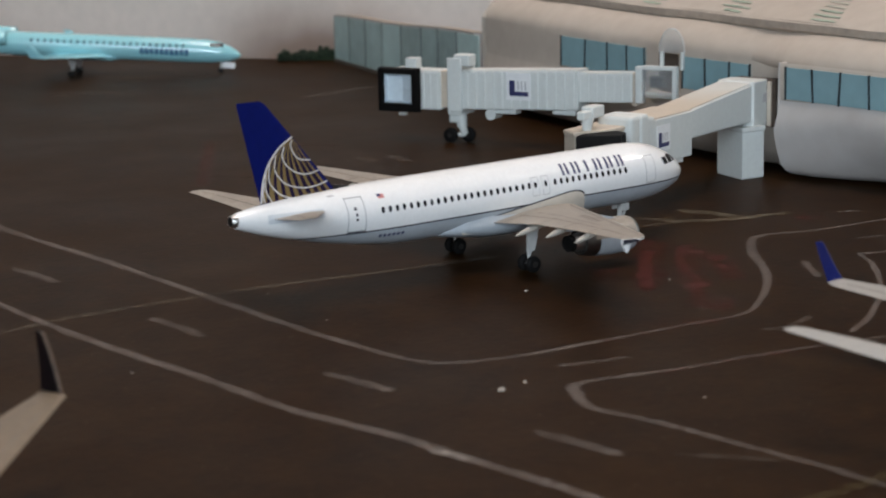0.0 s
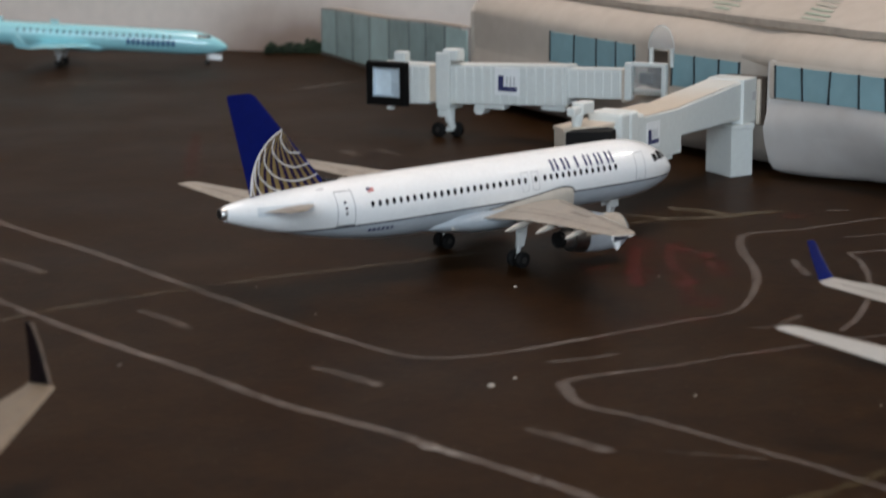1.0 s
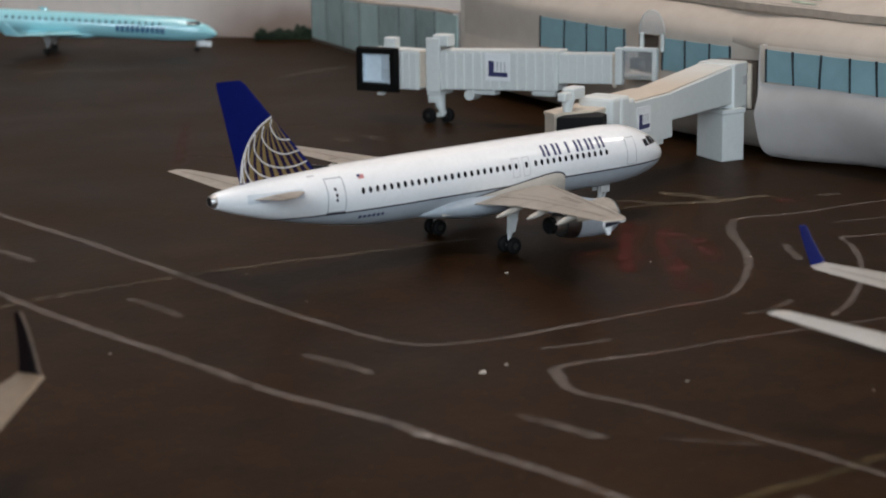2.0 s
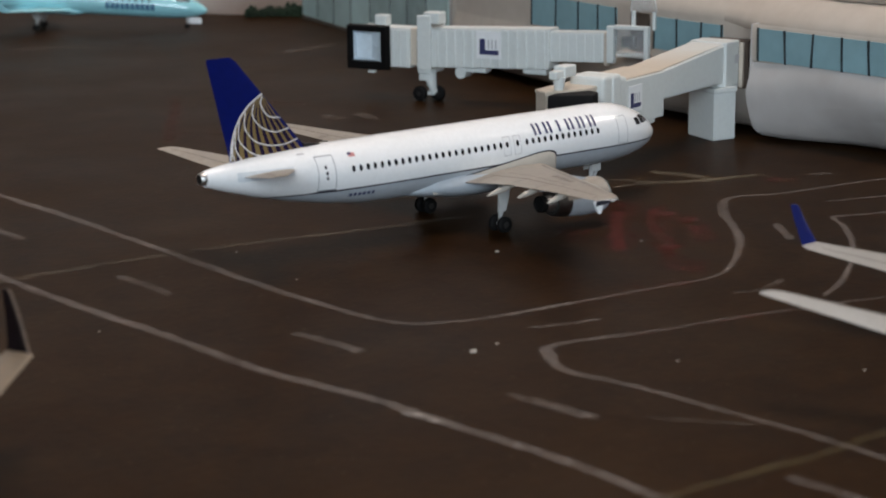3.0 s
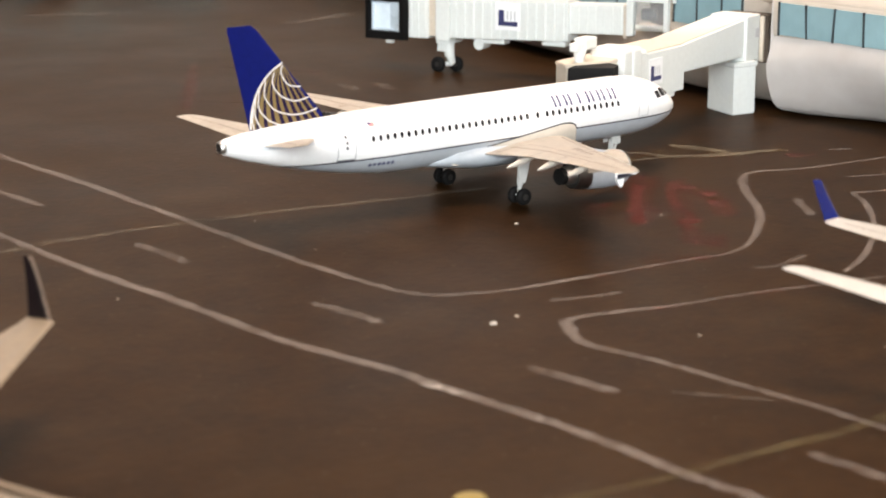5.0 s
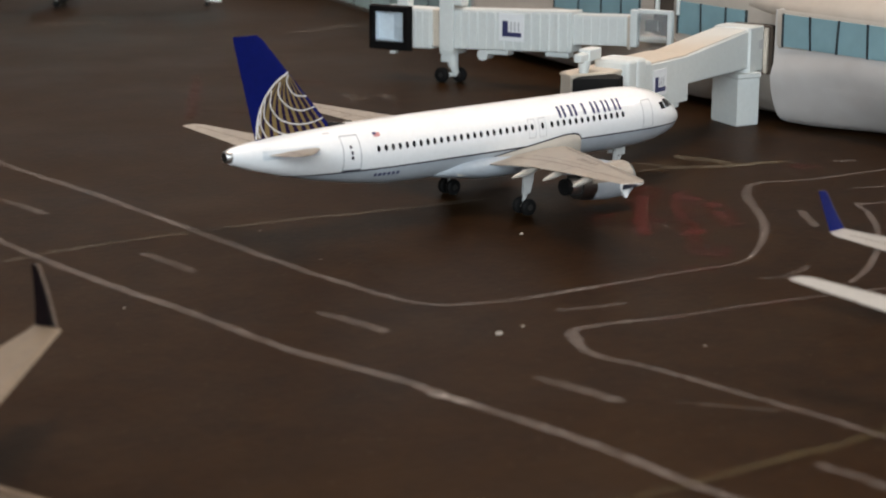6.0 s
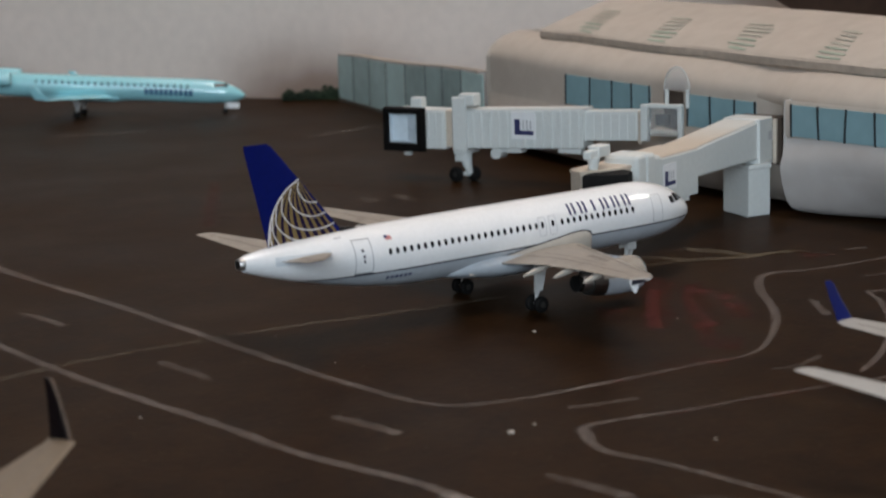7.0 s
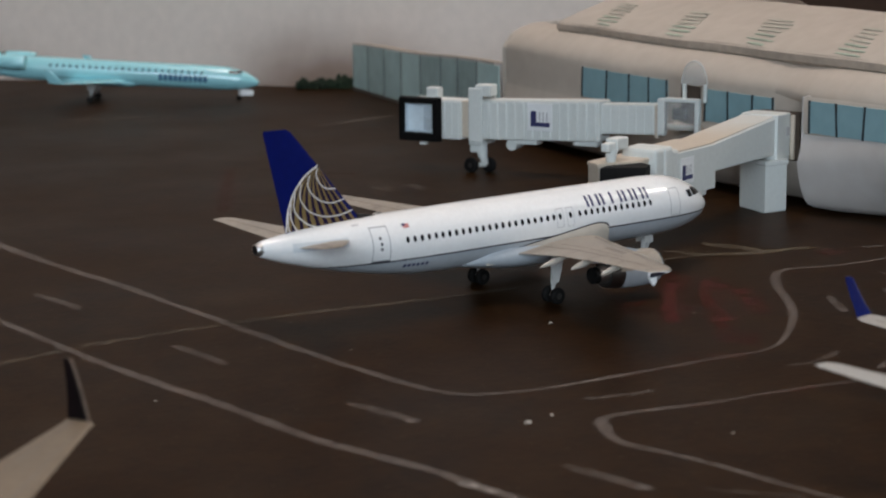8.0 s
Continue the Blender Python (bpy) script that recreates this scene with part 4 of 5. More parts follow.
part("tail_exhaust", loft(bmesh.new(), [ring_x(O - s, 0, 5.40, r, r, 24) for s, r in ((36.6, 0.43), (36.7, 0.40), (36.93, 0.35), (36.98, 0.29), (36.85, 0.24))]), NOZZLE, jet, "bare metal tail exhaust", 50)
part("tail_hole", loft(bmesh.new(), [ring_x(O - s, 0, 5.40, r, r, 20) for s, r in ((36.8, 0.25), (36.99, 0.25))]), DARKMETAL, jet)
# wing box fairing
rings = []
for s, hw, hh, zc in ((9.6, 0.5, 0.15, 2.6), (11.0, 1.7, 0.6, 2.75), (12.5, 2.15, 0.95, 2.85), (16.0, 2.25, 1.05, 2.85), (18.8, 2.2, 1.0, 2.9), (20.6, 1.85, 0.8, 2.95), (22.2, 1.2, 0.45, 2.85), (23.2, 0.5, 0.15, 2.7)):
    rings.append(ring_x(O - s, 0, zc, hw, hh, 28))
part("belly_fairing", loft(bmesh.new(), rings), GREY, jet, "grey wing root fairing", 50)
for right in (True, False):
    bm, top = bmesh.new(), [(21.0, 3.0), (19.8, 3.25), (18.0, 3.5), (16.0, 3.78), (14.0, 4.04), (12.4, 4.24), (11.5, 4.22), (11.0, 3.98), (10.9, 3.5)]
    rows = []
    for s, zt in [(p.x, p.y) for p in smooth_line(top, 4)]:
        rows.append([bm.verts.new(hull.side(s, 2.9 + (zt - 2.9) * q, right, off)) for q, off in ((0, 0.5), (0.35, 0.4), (0.7, 0.22), (0.93, 0.12), (1.0, 0.02))])
    for r, q in zip(rows, rows[1:]):
        for k in range(4):
            bm.faces.new((r[k], r[k + 1], q[k + 1], q[k]))
    part("wing_root_fairing", bm, FAIRING, jet, "pale grey wing root fairing", 50)
    bm, rows = bmesh.new(), []
    for p in smooth_line(top[1:], 6):
        rows.append([bm.verts.new(hull.side(p.x - e * 0.6, p.y + e, right, 0.05)) for e in (-0.02, 0.07)])
    for r, q in zip(rows, rows[1:]):
        bm.faces.new((r[0], r[1], q[1], q[0]))
    part("fairing_edge", bm, DARKLINE, jet)
for side in (-1, 1):
    st = [(side * y, O - le, O - te, z, t) for y, le, te, z, t in ((1.5, 11.2, 18.8, 3.05, 1.0), (2.4, 11.9, 18.8, 3.15, 0.9), (6.3, 14.0, 18.85, 3.62, 0.55), (11.5, 16.7, 19.85, 4.1, 0.36), (16.4, 19.3, 21.0, 4.53, 0.2), (16.9, 19.7, 21.3, 4.55, 0.14))]
    w = part("wing", surface(bmesh.new(), st), WINGGREY, jet, "warm grey wing", 40)
    fence = [(19.9, 4.52), (20.6, 4.62), (21.5, 4.68), (21.55, 4.5), (21.5, 4.3), (21.25, 3.88), (21.08, 3.92), (20.95, 4.36), (20.6, 4.42)]
    bm = bmesh.new()
    loft(bm, [[(O - s, side * y, z) for s, z in fence] for y in (16.88, 17.04)])
    part("wingtip_fence", bm, WHITE, w, "white arrow-shaped wingtip fence")
    bm = bmesh.new()
    loft(bm, [[(O - s, side * y, z) for s, z in ((20.2, 4.5), (20.7, 4.62), (21.49, 4.67), (21.53, 4.36), (20.7, 4.41))] for y in (17.045, 17.06)])
    part("fence_print", bm, DARKLINE, w, "navy patch on the wingtip fence")
    for y, x0, x1, z in ((5.6, 17.3, 19.95, 3.45), (8.7, 17.8, 20.15, 3.85), (12.0, 18.6, 20.7, 4.12)):
        canoe(w, O - x0, O - x1, side * y, z, z - 0.5, FAIRING)
    wing_line("flap_joint", st, side, [(2.6, 0.74), (6.3, 0.70), (12.2, 0.66)], 0.022, WINGLINE, w)
    wing_line("aileron_joint", st, side, [(12.4, 0.66), (15.8, 0.62)], 0.03, WINGLINE, w)
    wing_line("slat_joint", st, side, [(2.8, 0.13), (6.3, 0.16), (16.2, 0.2)], 0.02, WINGLINE, w)
    wing_line("slat_edge", st, side, [(2.8, 0.04), (6.3, 0.05), (16.2, 0.06)], 0.06, WINGPALE, w, 0.015, "bare metal slat edge")
    wing_line("spoiler_joint", st, side, [(3.4, 0.60), (6.3, 0.56), (11.6, 0.52)], 0.014, WINGLINE, w)
    for y in (2.9, 6.4, 9.3, 12.3, 15.8):
        wing_line("panel_joint", st, side, [(y, 0.68), (y + 0.02, 0.97)], 0.02, WINGLINE, w)
    for k in range(5):
        wing_line("wing_print_bar", st, side, [(7.6 + 0.62 * k, 0.34), (7.95 + 0.62 * k, 0.34)], 0.13, WINGLINE, w, 0.025)
    eng = engine(jet, O - 10.5, O - 14.8, side * 5.75, 1.86, 1.15, GREY)
    # Warm lamplight on the nacelle's top is put into this half's colour.
    cowl = [ring_x(O - 10.5 - 4.3 * t, side * 5.75, 1.86, 1.17 * q, 1.17 * q, 28) for t, q in ((0.06, 0.98), (0.2, 1.03), (0.45, 1.03), (0.75, 0.94), (0.86, 0.87))]
    part("upper_cowl", clipped(loft(bmesh.new(), cowl, False), 2.05, None), WINGGREY, eng, "upper cowl coloured warm grey for the lamplight on it", 50)
    bm = bmesh.new()
    loft(bm, [[(O - s, side * 5.75 + e, z) for s, z in ((11.2, 2.9), (13.2, 3.4), (17.2, 3.35), (16.0, 2.7), (14.2, 2.55))] for e in (-0.16, 0.16)])
    part("pylon", bm, GREY, jet)
    gear_leg(jet, O - 17.35, side * 3.8, 3.0, 0.54, 0.40, 0.42)
    st = [(side * y, O - le, O - te, z, t) for y, le, te, z, t in ((0.6, 30.2, 34.4, 5.3, 0.34), (1.4, 31.2, 34.6, 5.42, 0.28), (5.8, 34.7, 36.0, 6.22, 0.13), (6.15, 35.1, 36.12, 6.28, 0.07))]
    tp = part("tailplane", surface(bmesh.new(), st), WINGGREY, jet, "warm grey tailplane", 40)
    part("tail_root_plate", hull.patch(31.3, 34.9, 5.1, 5.62, side < 0, 0.035, 8, 4, 0.0), PALEPLATE, tp, "pale plate at the tailplane root", 50)
    wing_line("elevator_joint", st, side, [(1.9, 0.66), (5.7, 0.6)], 0.04, WINGLINE, tp)
gear_leg(jet, O - 6.0, 0.0, 2.6, 0.40, 0.24, 0.24, False, "nose_gear")
for side in (-1, 1):
    part("nose_gear_door", box(bmesh.new(), O - 6.3, O - 5.5, side * 0.42 - 0.04, side * 0.42 + 0.04, 1.95, 2.55, 0.03), GEAR, jet)


# fin and its printed globe
def fin_edge(z):
    """Leading and trailing edge of the fin at a height, and its half thickness."""
    t = (z - 6.2) / (12.3 - 6.2)
    return 29.3 + (34.45 - 29.3) * t, 34.85 + (36.25 - 34.85) * t, 0.26 - 0.17 * t


st = [(z, O - fin_edge(z)[0], O - fin_edge(z)[1], 0.0, fin_edge(z)[2]) for z in (5.6, 6.2, 8, 10, 12.05)] + [(12.3, O - 34.62, O - 36.2, 0.0, 0.05)]
fin = part("fin", surface(bmesh.new(), st, True), NAVY, jet, "navy tail fin with a printed gold globe", 40)
bm = bmesh.new()
loft(bm, [[(O - 28.4, -0.05, 6.5), (O - 28.4, 0.05, 6.5), (O - 28.4, 0.04, 6.4), (O - 28.4, -0.04, 6.4)], [(O - 29.7, -0.12, 6.72), (O - 29.7, 0.12, 6.72), (O - 29.7, 0.2, 5.9), (O - 29.7, -0.2, 5.9)]])
part("dorsal_fillet", bm, DARKMETAL, fin)


def fin_pt(s, z, side, off):
    le, te, h = fin_edge(z)
    c = max(0.0, min(1.0, (s - le) / (te - le)))
    prof = [(0, 0.0), (0.03, 0.3), (0.12, 0.46), (0.35, 0.52), (0.6, 0.4), (0.85, 0.17), (1, 0.03)] if side > 0 else [(0, 0.0), (0.03, 0.22), (0.12, 0.34), (0.35, 0.38), (0.6, 0.28), (0.85, 0.1), (1, 0.03)]
    for (a, p), (b, q) in zip(prof, prof[1:]):
        if c <= b:
            y = p + (q - p) * (c - a) / (b - a)
            break
    return Vector((O - s, side * (h * y + off), z))


def fin_ribbon(pts, w, side, off, mat, name):
    line = smooth_line(pts, 6)
    bm, rows = bmesh.new(), []
    for i, p in enumerate(line):
        d = line[min(i + 1, len(line) - 1)] - line[max(i - 1, 0)]
        n = Vector((-d.y, d.x, 0)).normalized() * w / 2
        rows.append([bm.verts.new(fin_pt(p.x + n.x, p.y + n.y, side, off)), bm.verts.new(fin_pt(p.x - n.x, p.y - n.y, side, off))])
    for r, s in zip(rows, rows[1:]):
        bm.faces.new((r[0], r[1], s[1], s[0]))
    return part(name, bm, mat, fin)


GLOBE_EDGE = [(32.48, 9.97), (33.35, 9.47), (34.05, 8.75), (34.48, 7.95), (34.72, 7.1), (34.80, 6.2)]
ARCS = [GLOBE_EDGE,
        [(32.52, 9.80), (32.63, 9.39), (32.37, 8.85), (31.97, 8.54), (31.25, 8.43)],
        [(33.10, 9.45), (33.25, 8.85), (32.98, 8.31), (32.4, 7.84), (31.59, 7.61), (30.66, 7.74)],
        [(33.72, 9.0), (33.80, 8.16), (33.53, 7.63), (33.02, 7.16), (32.02, 6.83), (31.0, 6.82), (30.08, 7.02)],
        [(34.15, 8.5), (34.22, 7.5), (33.83, 6.91), (33.24, 6.47), (32.3, 6.15)],
        [(34.42, 8.0), (34.48, 7.1), (34.25, 6.5), (34.0, 6.15)],
        [(34.6, 7.4), (34.66, 6.7), (34.55, 6.2)],
        [(30.5, 6.22), (29.9, 6.33), (29.55, 6.5)]]
for side in (-1, 1):
    for arc in ARCS:
        fin_ribbon(arc, 0.115 if arc is GLOBE_EDGE else 0.08, side, 0.035, ARCWHITE, "globe_arc")
    edge = smooth_line(GLOBE_EDGE, 4)
    n = len(edge)
    bm, rows = bmesh.new(), []
    for p in edge[1:]:
        lead = fin_edge(p.y)[0] + 0.05
        rows.append([bm.verts.new(fin_pt(p.x + (lead - p.x) * u / 8, p.y, side, 0.009)) for u in range(9)])
    for r, s in zip(rows, rows[1:]):
        for k in range(8):
            bm.faces.new((r[k], r[k + 1], s[k + 1], s[k]))
    part("globe_ground", bm, GLOBE, fin, "dark purple globe print")
    for k in range(9):
        fill = 0.64 - 0.032 * k
        bm, rows = bmesh.new(), []
        for i in range(1, n):
            v = i / (n - 1)
            lead = fin_edge(edge[i].y)[0] + 0.05
            here = fill + (1.0 - fill) * max(0.0, 1.0 - v / 0.3)
            rows.append([bm.verts.new(fin_pt(edge[i].x + (lead - edge[i].x) * u, edge[i].y, side, 0.018)) for u in ((k + 0.02) / 9, (k + 0.02 + here * 0.97) / 9)])
        for r, s in zip(rows, rows[1:]):
            bm.faces.new((r[0], r[1], s[1], s[0]))
        part("globe_panel", bm, GOLD, fin)

# printed details of the hull
spots = [27.25 - 0.527 * k for k in range(24)] + [14.25] + [13.45 - 0.523 * k for k in range(13)]
for right in (True, False):
    for s in spots:
        bm = bmesh.new()
        n, pts = 10, []
        for k in range(n):
            a = 2 * math.pi * k / n
            pts.append(bm.verts.new(hull.side(s + 0.125 * math.cos(a), 5.06 + 0.20 * math.sin(a), right, 0.03)))
        bm.faces.new(pts)
        part("cabin_window", bm, GLASSDARK, body)
    part("aft_door", hull.outline(28.5, 29.75, 3.95, 6.0, 0.06, right), DOORLINE, body)
    part("forward_door", hull.outline(4.35, 5.3, 3.95, 5.75, 0.05, right), DOORLINE, body)
    for s in (15.13, 14.25):
        part("overwing_exit", hull.outline(s - 0.3, s + 0.3, 4.35, 5.55, 0.04, right), FAINT, body)
    part("door_sill", hull.patch(28.5, 29.75, 3.88, 3.96, right, 0.035, 4, 1), DARKLINE, body)
    for s, z in ((29.2, 5.35), (29.15, 5.0), (29.15, 4.7)):
        part("door_handle", hull.patch(s - 0.09, s + 0.06, z - 0.09, z + 0.09, right, 0.04), DARKLINE, body)
    # the airline's title: six plain blocks of print
    for k in range(6):
        s1 = 12.68 - 0.975 * k
        for a, b in (((0.0, 0.2), (0.4, 0.6)) if k != 2 else ((0.2, 0.4),)):
            part("title_block", hull.patch(s1 - b, s1 - a, 5.36, 6.04, right, 0.03, 2, 4), TITLE, body)
    # flag, small print, registration bars
    part("flag_print", hull.patch(26.9, 27.35, 5.74, 5.96, right, 0.03), REDPRINT, body)
    part("flag_corner", hull.patch(27.15, 27.4, 5.85, 5.98, right, 0.036), TITLE, body)
    for k in range(6):
        part("registration_bar", hull.patch(27.2 - 0.32 * k, 27.4 - 0.32 * k, 3.32, 3.52, right, 0.03), TITLE, jet)
    part("small_print", hull.patch(30.2, 30.7, 6.15, 6.22, right, 0.03), FAINT, body)
    # flight deck windows
    for a, b, z0, z1 in ((1.75, 2.15, 5.02, 5.42), (2.22, 2.75, 5.0, 5.5), (2.85, 3.35, 4.98, 5.42)):
        part("flight_deck_window", hull.patch(a, b, z0, z1, right, 0.03, 3, 3, 0.12), GLASSDARK, body)

# ---- simpler models: a hull, wings, tail, engines and gear from a few numbers ----
def simple_jet(name, x, y, rz, label, spec):
    """x, y: where the wing's leading edge meets the hull's middle line. Local x runs forward from there."""
    ob = thing(name, x, y, 0, rz, label, "model aircraft")
    nose_down = spec.get("nose_down", 0.0)
    ob.matrix_basis = pose(x * U, y * U, 0, 0, nose_down, rz)
    r, zc, ahead, length = spec["r"], spec["zc"], spec["ahead"], spec["length"]
    q = length / 37.0
    h = Hull([(0, 0.03, 0.03, zc - 0.25 * r), (0.15, 0.18 * r, 0.18 * r, zc - 0.24 * r), (0.5 * q, 0.36 * r, 0.36 * r, zc - 0.2 * r), (1.2 * q, 0.6 * r, 0.58 * r, zc - 0.14 * r), (2.4 * q, 0.82 * r, 0.82 * r, zc - 0.07 * r), (4.0 * q, 0.96 * r, 0.97 * r, zc - 0.01), (6 * q, r, r, zc),
              *((s * q, k * r, m * r, zc + up * r) for s, k, m, up in spec.get("aft", ((23, 1, 1, 0), (27, 0.92, 0.88, 0.08), (31, 0.66, 0.60, 0.3), (34.5, 0.35, 0.33, 0.46), (36.9, 0.1, 0.1, 0.52))))], ahead)
    hull_ob = part("fuselage", h.mesh(32), spec["paint"], ob, "", 45)
    for side in (-1, 1):
        w = part("wing", surface(bmesh.new(), [(side * a, b, c, d, e) for a, b, c, d, e in spec["wing"]]), spec["wing_paint"], ob, spec.get("wing_label", ""), 40)
        wst = [(side * a, b, c, d, e) for a, b, c, d, e in spec["wing"]]
        tip = spec["wing"][-1][0]
        wing_line("flap_joint", wst, side, [(2.2, 0.74), (tip * 0.72, 0.70)], 0.02, spec.get("line", WINGLINE), w)
        wing_line("aileron_joint", wst, side, [(tip * 0.74, 0.70), (tip * 0.95, 0.66)], 0.035, spec.get("line", WINGLINE), w)
        wing_line("slat_joint", wst, side, [(2.2, 0.14), (tip * 0.97, 0.2)], 0.025, spec.get("line", WINGLINE), w)
        if spec.get("winglet"):
            a, b, c, d, e = spec["wing"][-1]
            tall, rake, out, top = spec["winglet"]
            bm = bmesh.new()
            rings = []
            for t in (0, 0.12, 0.3, 0.65, 0.93, 1.0):
                le, te = b - rake * t - 0.05, c - rake * t * 0.55 + (1 - t) * 0.05
                if t == 1.0:
                    le -= 0.2
                base = spec.get("winglet_base", 0.85)
                le = te + (le - te) * (base - (base - top) * t)
                yy = a + out * (t ** 1.6) + 0.12 * math.sin(t * math.pi)
                rings.append([(le + (te - le) * f, side * (yy + g * 0.16), d + tall * t) for f, g in AEROFOIL])
            loft(bm, rings)
            part("winglet", bm, spec["winglet_paint"], w, spec["winglet_label"], 40)
            if spec.get("worn"):
                lead = [Vector(min(r, key=lambda p: -p[0])) for r in rings]
                bm = bmesh.new()
                for p, q in zip(lead, lead[1:]):
                    tube(bm, p, q, 0.09, 0.09, 8)
                part("worn_edge", bm, WORNEDGE, w, "brown worn leading edge", 60)
        part("tailplane", surface(bmesh.new(), [(side * a, b, c, d, e) for a, b, c, d, e in spec["tail"]]), spec["wing_paint"], ob, "", 40)
        ex, ey, ez, er, el = spec["engine"]
        engine(ob, ex, ex - el, side * ey, ez, er, spec["paint"], lip=spec.get("lip"))
        if spec.get("pylon_side"):
            part("pylon", boxed(ex - el * 0.85, ex - el * 0.2, min(side * r * 0.7, side * ey), max(side * r * 0.7, side * ey), ez - 0.12, ez + 0.12, 0.05), spec["paint"], ob)
        else:
            part("pylon", boxed(ex - el * 1.1, ex - el * 0.3, side * ey - 0.15, side * ey + 0.15, ez + er * 0.7, ez + er * 0.7 + spec.get("pylon_high", 1.0), 0.05), spec["paint"], ob)
        gear_leg(ob, spec["main_x"], side * spec["track"], spec["wing"][0][3], spec["wheel"], 0.35, 0.34, lift=spec["main_x"] * math.tan(radians(nose_down)))
    part("fin", surface(bmesh.new(), spec["fin"], True), spec["fin_paint"], ob, "", 40)
    gear_leg(ob, spec["nose_x"], 0.0, zc - 0.7 * r, spec["wheel"] * 0.75, 0.2, 0.2, False, "nose_gear", spec["nose_x"] * math.tan(radians(nose_down)))
    return ob, h, hull_ob


# the neighbour, whose wing and tailplane reach into view with a navy winglet
simple_jet("model_airliner", -10.65, -47.58, -5.0, "white model airliner with upturned navy winglets", dict(
    r=1.9, zc=4.0, ahead=11.0, length=31.5, paint=OFFWHITE, winglet_base=1.0, wing_paint=OFFWHITE, winglet_paint=NAVYGLOSS, winglet_label="navy blue winglet", fin_paint=NAVY, wing_label="white wing",
    wing=[(1.2, 0.3, -7.2, 2.5, 0.9), (5.5, -2.4, -7.4, 2.9, 0.55), (16.6, -8.1, -9.75, 3.85, 0.2), (17.1, -8.45, -9.65, 3.85 + 0.08, 0.16)],
    winglet=(2.15, 0.85, 0.45, 0.72), tail=[(0.8, -15.8, -18.4, 3.9, 0.35), (7.6, -20.0, -21.1, 5.05, 0.14), (8.0, -20.4, -21.15, 5.05 + 0.05, 0.06)],
    engine=(1.6, 4.9, 1.7, 1.0, 4.2), main_x=-5.2, track=2.9, wheel=0.55, nose_x=7.0, fin=[(5.6, -13.5, -20.0, 0, 0.5), (12.3, -19.3, -21.6, 0, 0.2)]))
# the jet whose wingtip with a dark winglet rises at the taxi lane
simple_jet("model_airliner", -74.68, -37.78, -72.0, "cream model airliner with dark upturned winglets", dict(
    r=1.95, zc=4.55, ahead=15.0, length=44.0, paint=CREAM, wing_paint=CREAM, winglet_paint=LWINGLET, winglet_label="near-black navy winglet", fin_paint=NAVY, wing_label="cream painted wing",
    wing=[(1.2, 0.4, -8.2, 2.9, 1.0), (6.5, -2.6, -8.0, 3.3, 0.6), (18.9, -9.3, -11.0, 4.14, 0.2), (19.5, -9.6, -11.2, 4.19, 0.16)],
    worn=True, winglet=(2.62, 0.5, 0.2, 0.36), tail=[(0.8, -22.0, -26.0, 5.2, 0.4), (7.2, -26.0, -27.8, 5.9, 0.12)],
    pylon_high=0.5, engine=(7.0, 6.3, 2.1, 1.35, 6.4), main_x=-5.6, track=3.5, wheel=0.6, nose_x=11.5, fin=[(6.2, -19, -26.0, 0, 0.5), (13.3, -25.5, -28.2, 0, 0.2)]))

# the aqua regional jet by the wall
regional, rh, rbody = simple_jet("model_regional_jet", *(14.7, 113.35, -41.2), "glossy aqua model regional jet with rear engines", dict(
    r=1.45, zc=3.35, ahead=16.5, aft=((27.5, 1, 1, 0), (30, 0.96, 0.97, 0.0), (32.5, 0.84, 0.86, 0.08), (35, 0.55, 0.55, 0.3), (36.9, 0.1, 0.1, 0.5)), length=36.2, nose_down=3.3, paint=AQUA, wing_paint=AQUA, winglet_paint=AQUA, winglet_label="aqua winglet", fin_paint=AQUA,
    wing=[(0.9, 0.8, -6.0, 2.25, 0.7), (4.0, -1.6, -6.1, 2.45, 0.45), (8.8, -4.6, -6.9, 2.7, 0.2)],
    winglet=(1.5, 0.9, 0.35, 0.5), tail=[(0.1, -16.8, -19.0, 8.0, 0.25), (4.2, -18.8, -20.1, 8.0, 0.1)],
    engine=(-11.5, 2.35, 4.2, 0.85, 4.6), lip=AQUA, pylon_side=True, main_x=-3.6, track=1.75, wheel=0.36, nose_x=14.1, fin=[(4.2, -14.6, -18.8, 0, 0.4), (8.0, -17.2, -19.4, 0, 0.25)]))
for right in (True, False):
    for k in range(24):
        s = 6.6 + 0.80 * k
        part("cabin_window", rh.patch(s, s + 0.3, 3.78, 4.12, right, 0.03), AQUADARK, rbody)
    for k in range(10):
        part("title_block", rh.patch(6.1 + 0.6 * k, 6.56 + 0.6 * k, 2.85, 3.6, right, 0.03), AQUATITLE, rbody)
    part("flight_deck_window", rh.patch(2.0, 3.5, 4.02, 4.35, right, 0.03, 4, 2, 0.1), GLASSDARK, rbody)
part("nose_gear_door", boxed(14.4, 15.9, -0.5, -0.4, 1.45, 2.15, 0.03), WHITE, regional)
part("belly_fairing", loft(bmesh.new(), [ring_x(a, 0, 2.2, b, c, 20) for a, b, c in ((2.5, 0.4, 0.15), (1.0, 1.25, 0.5), (-5.0, 1.35, 0.6), (-7.5, 0.9, 0.4), (-9, 0.3, 0.1))]), AQUA, regional, "", 50)


# ---- boarding bridges of white plastic ----
def sloped(bm, rise):
    for v in bm.verts:
        v.co.z += rise * v.co.x
    return bm


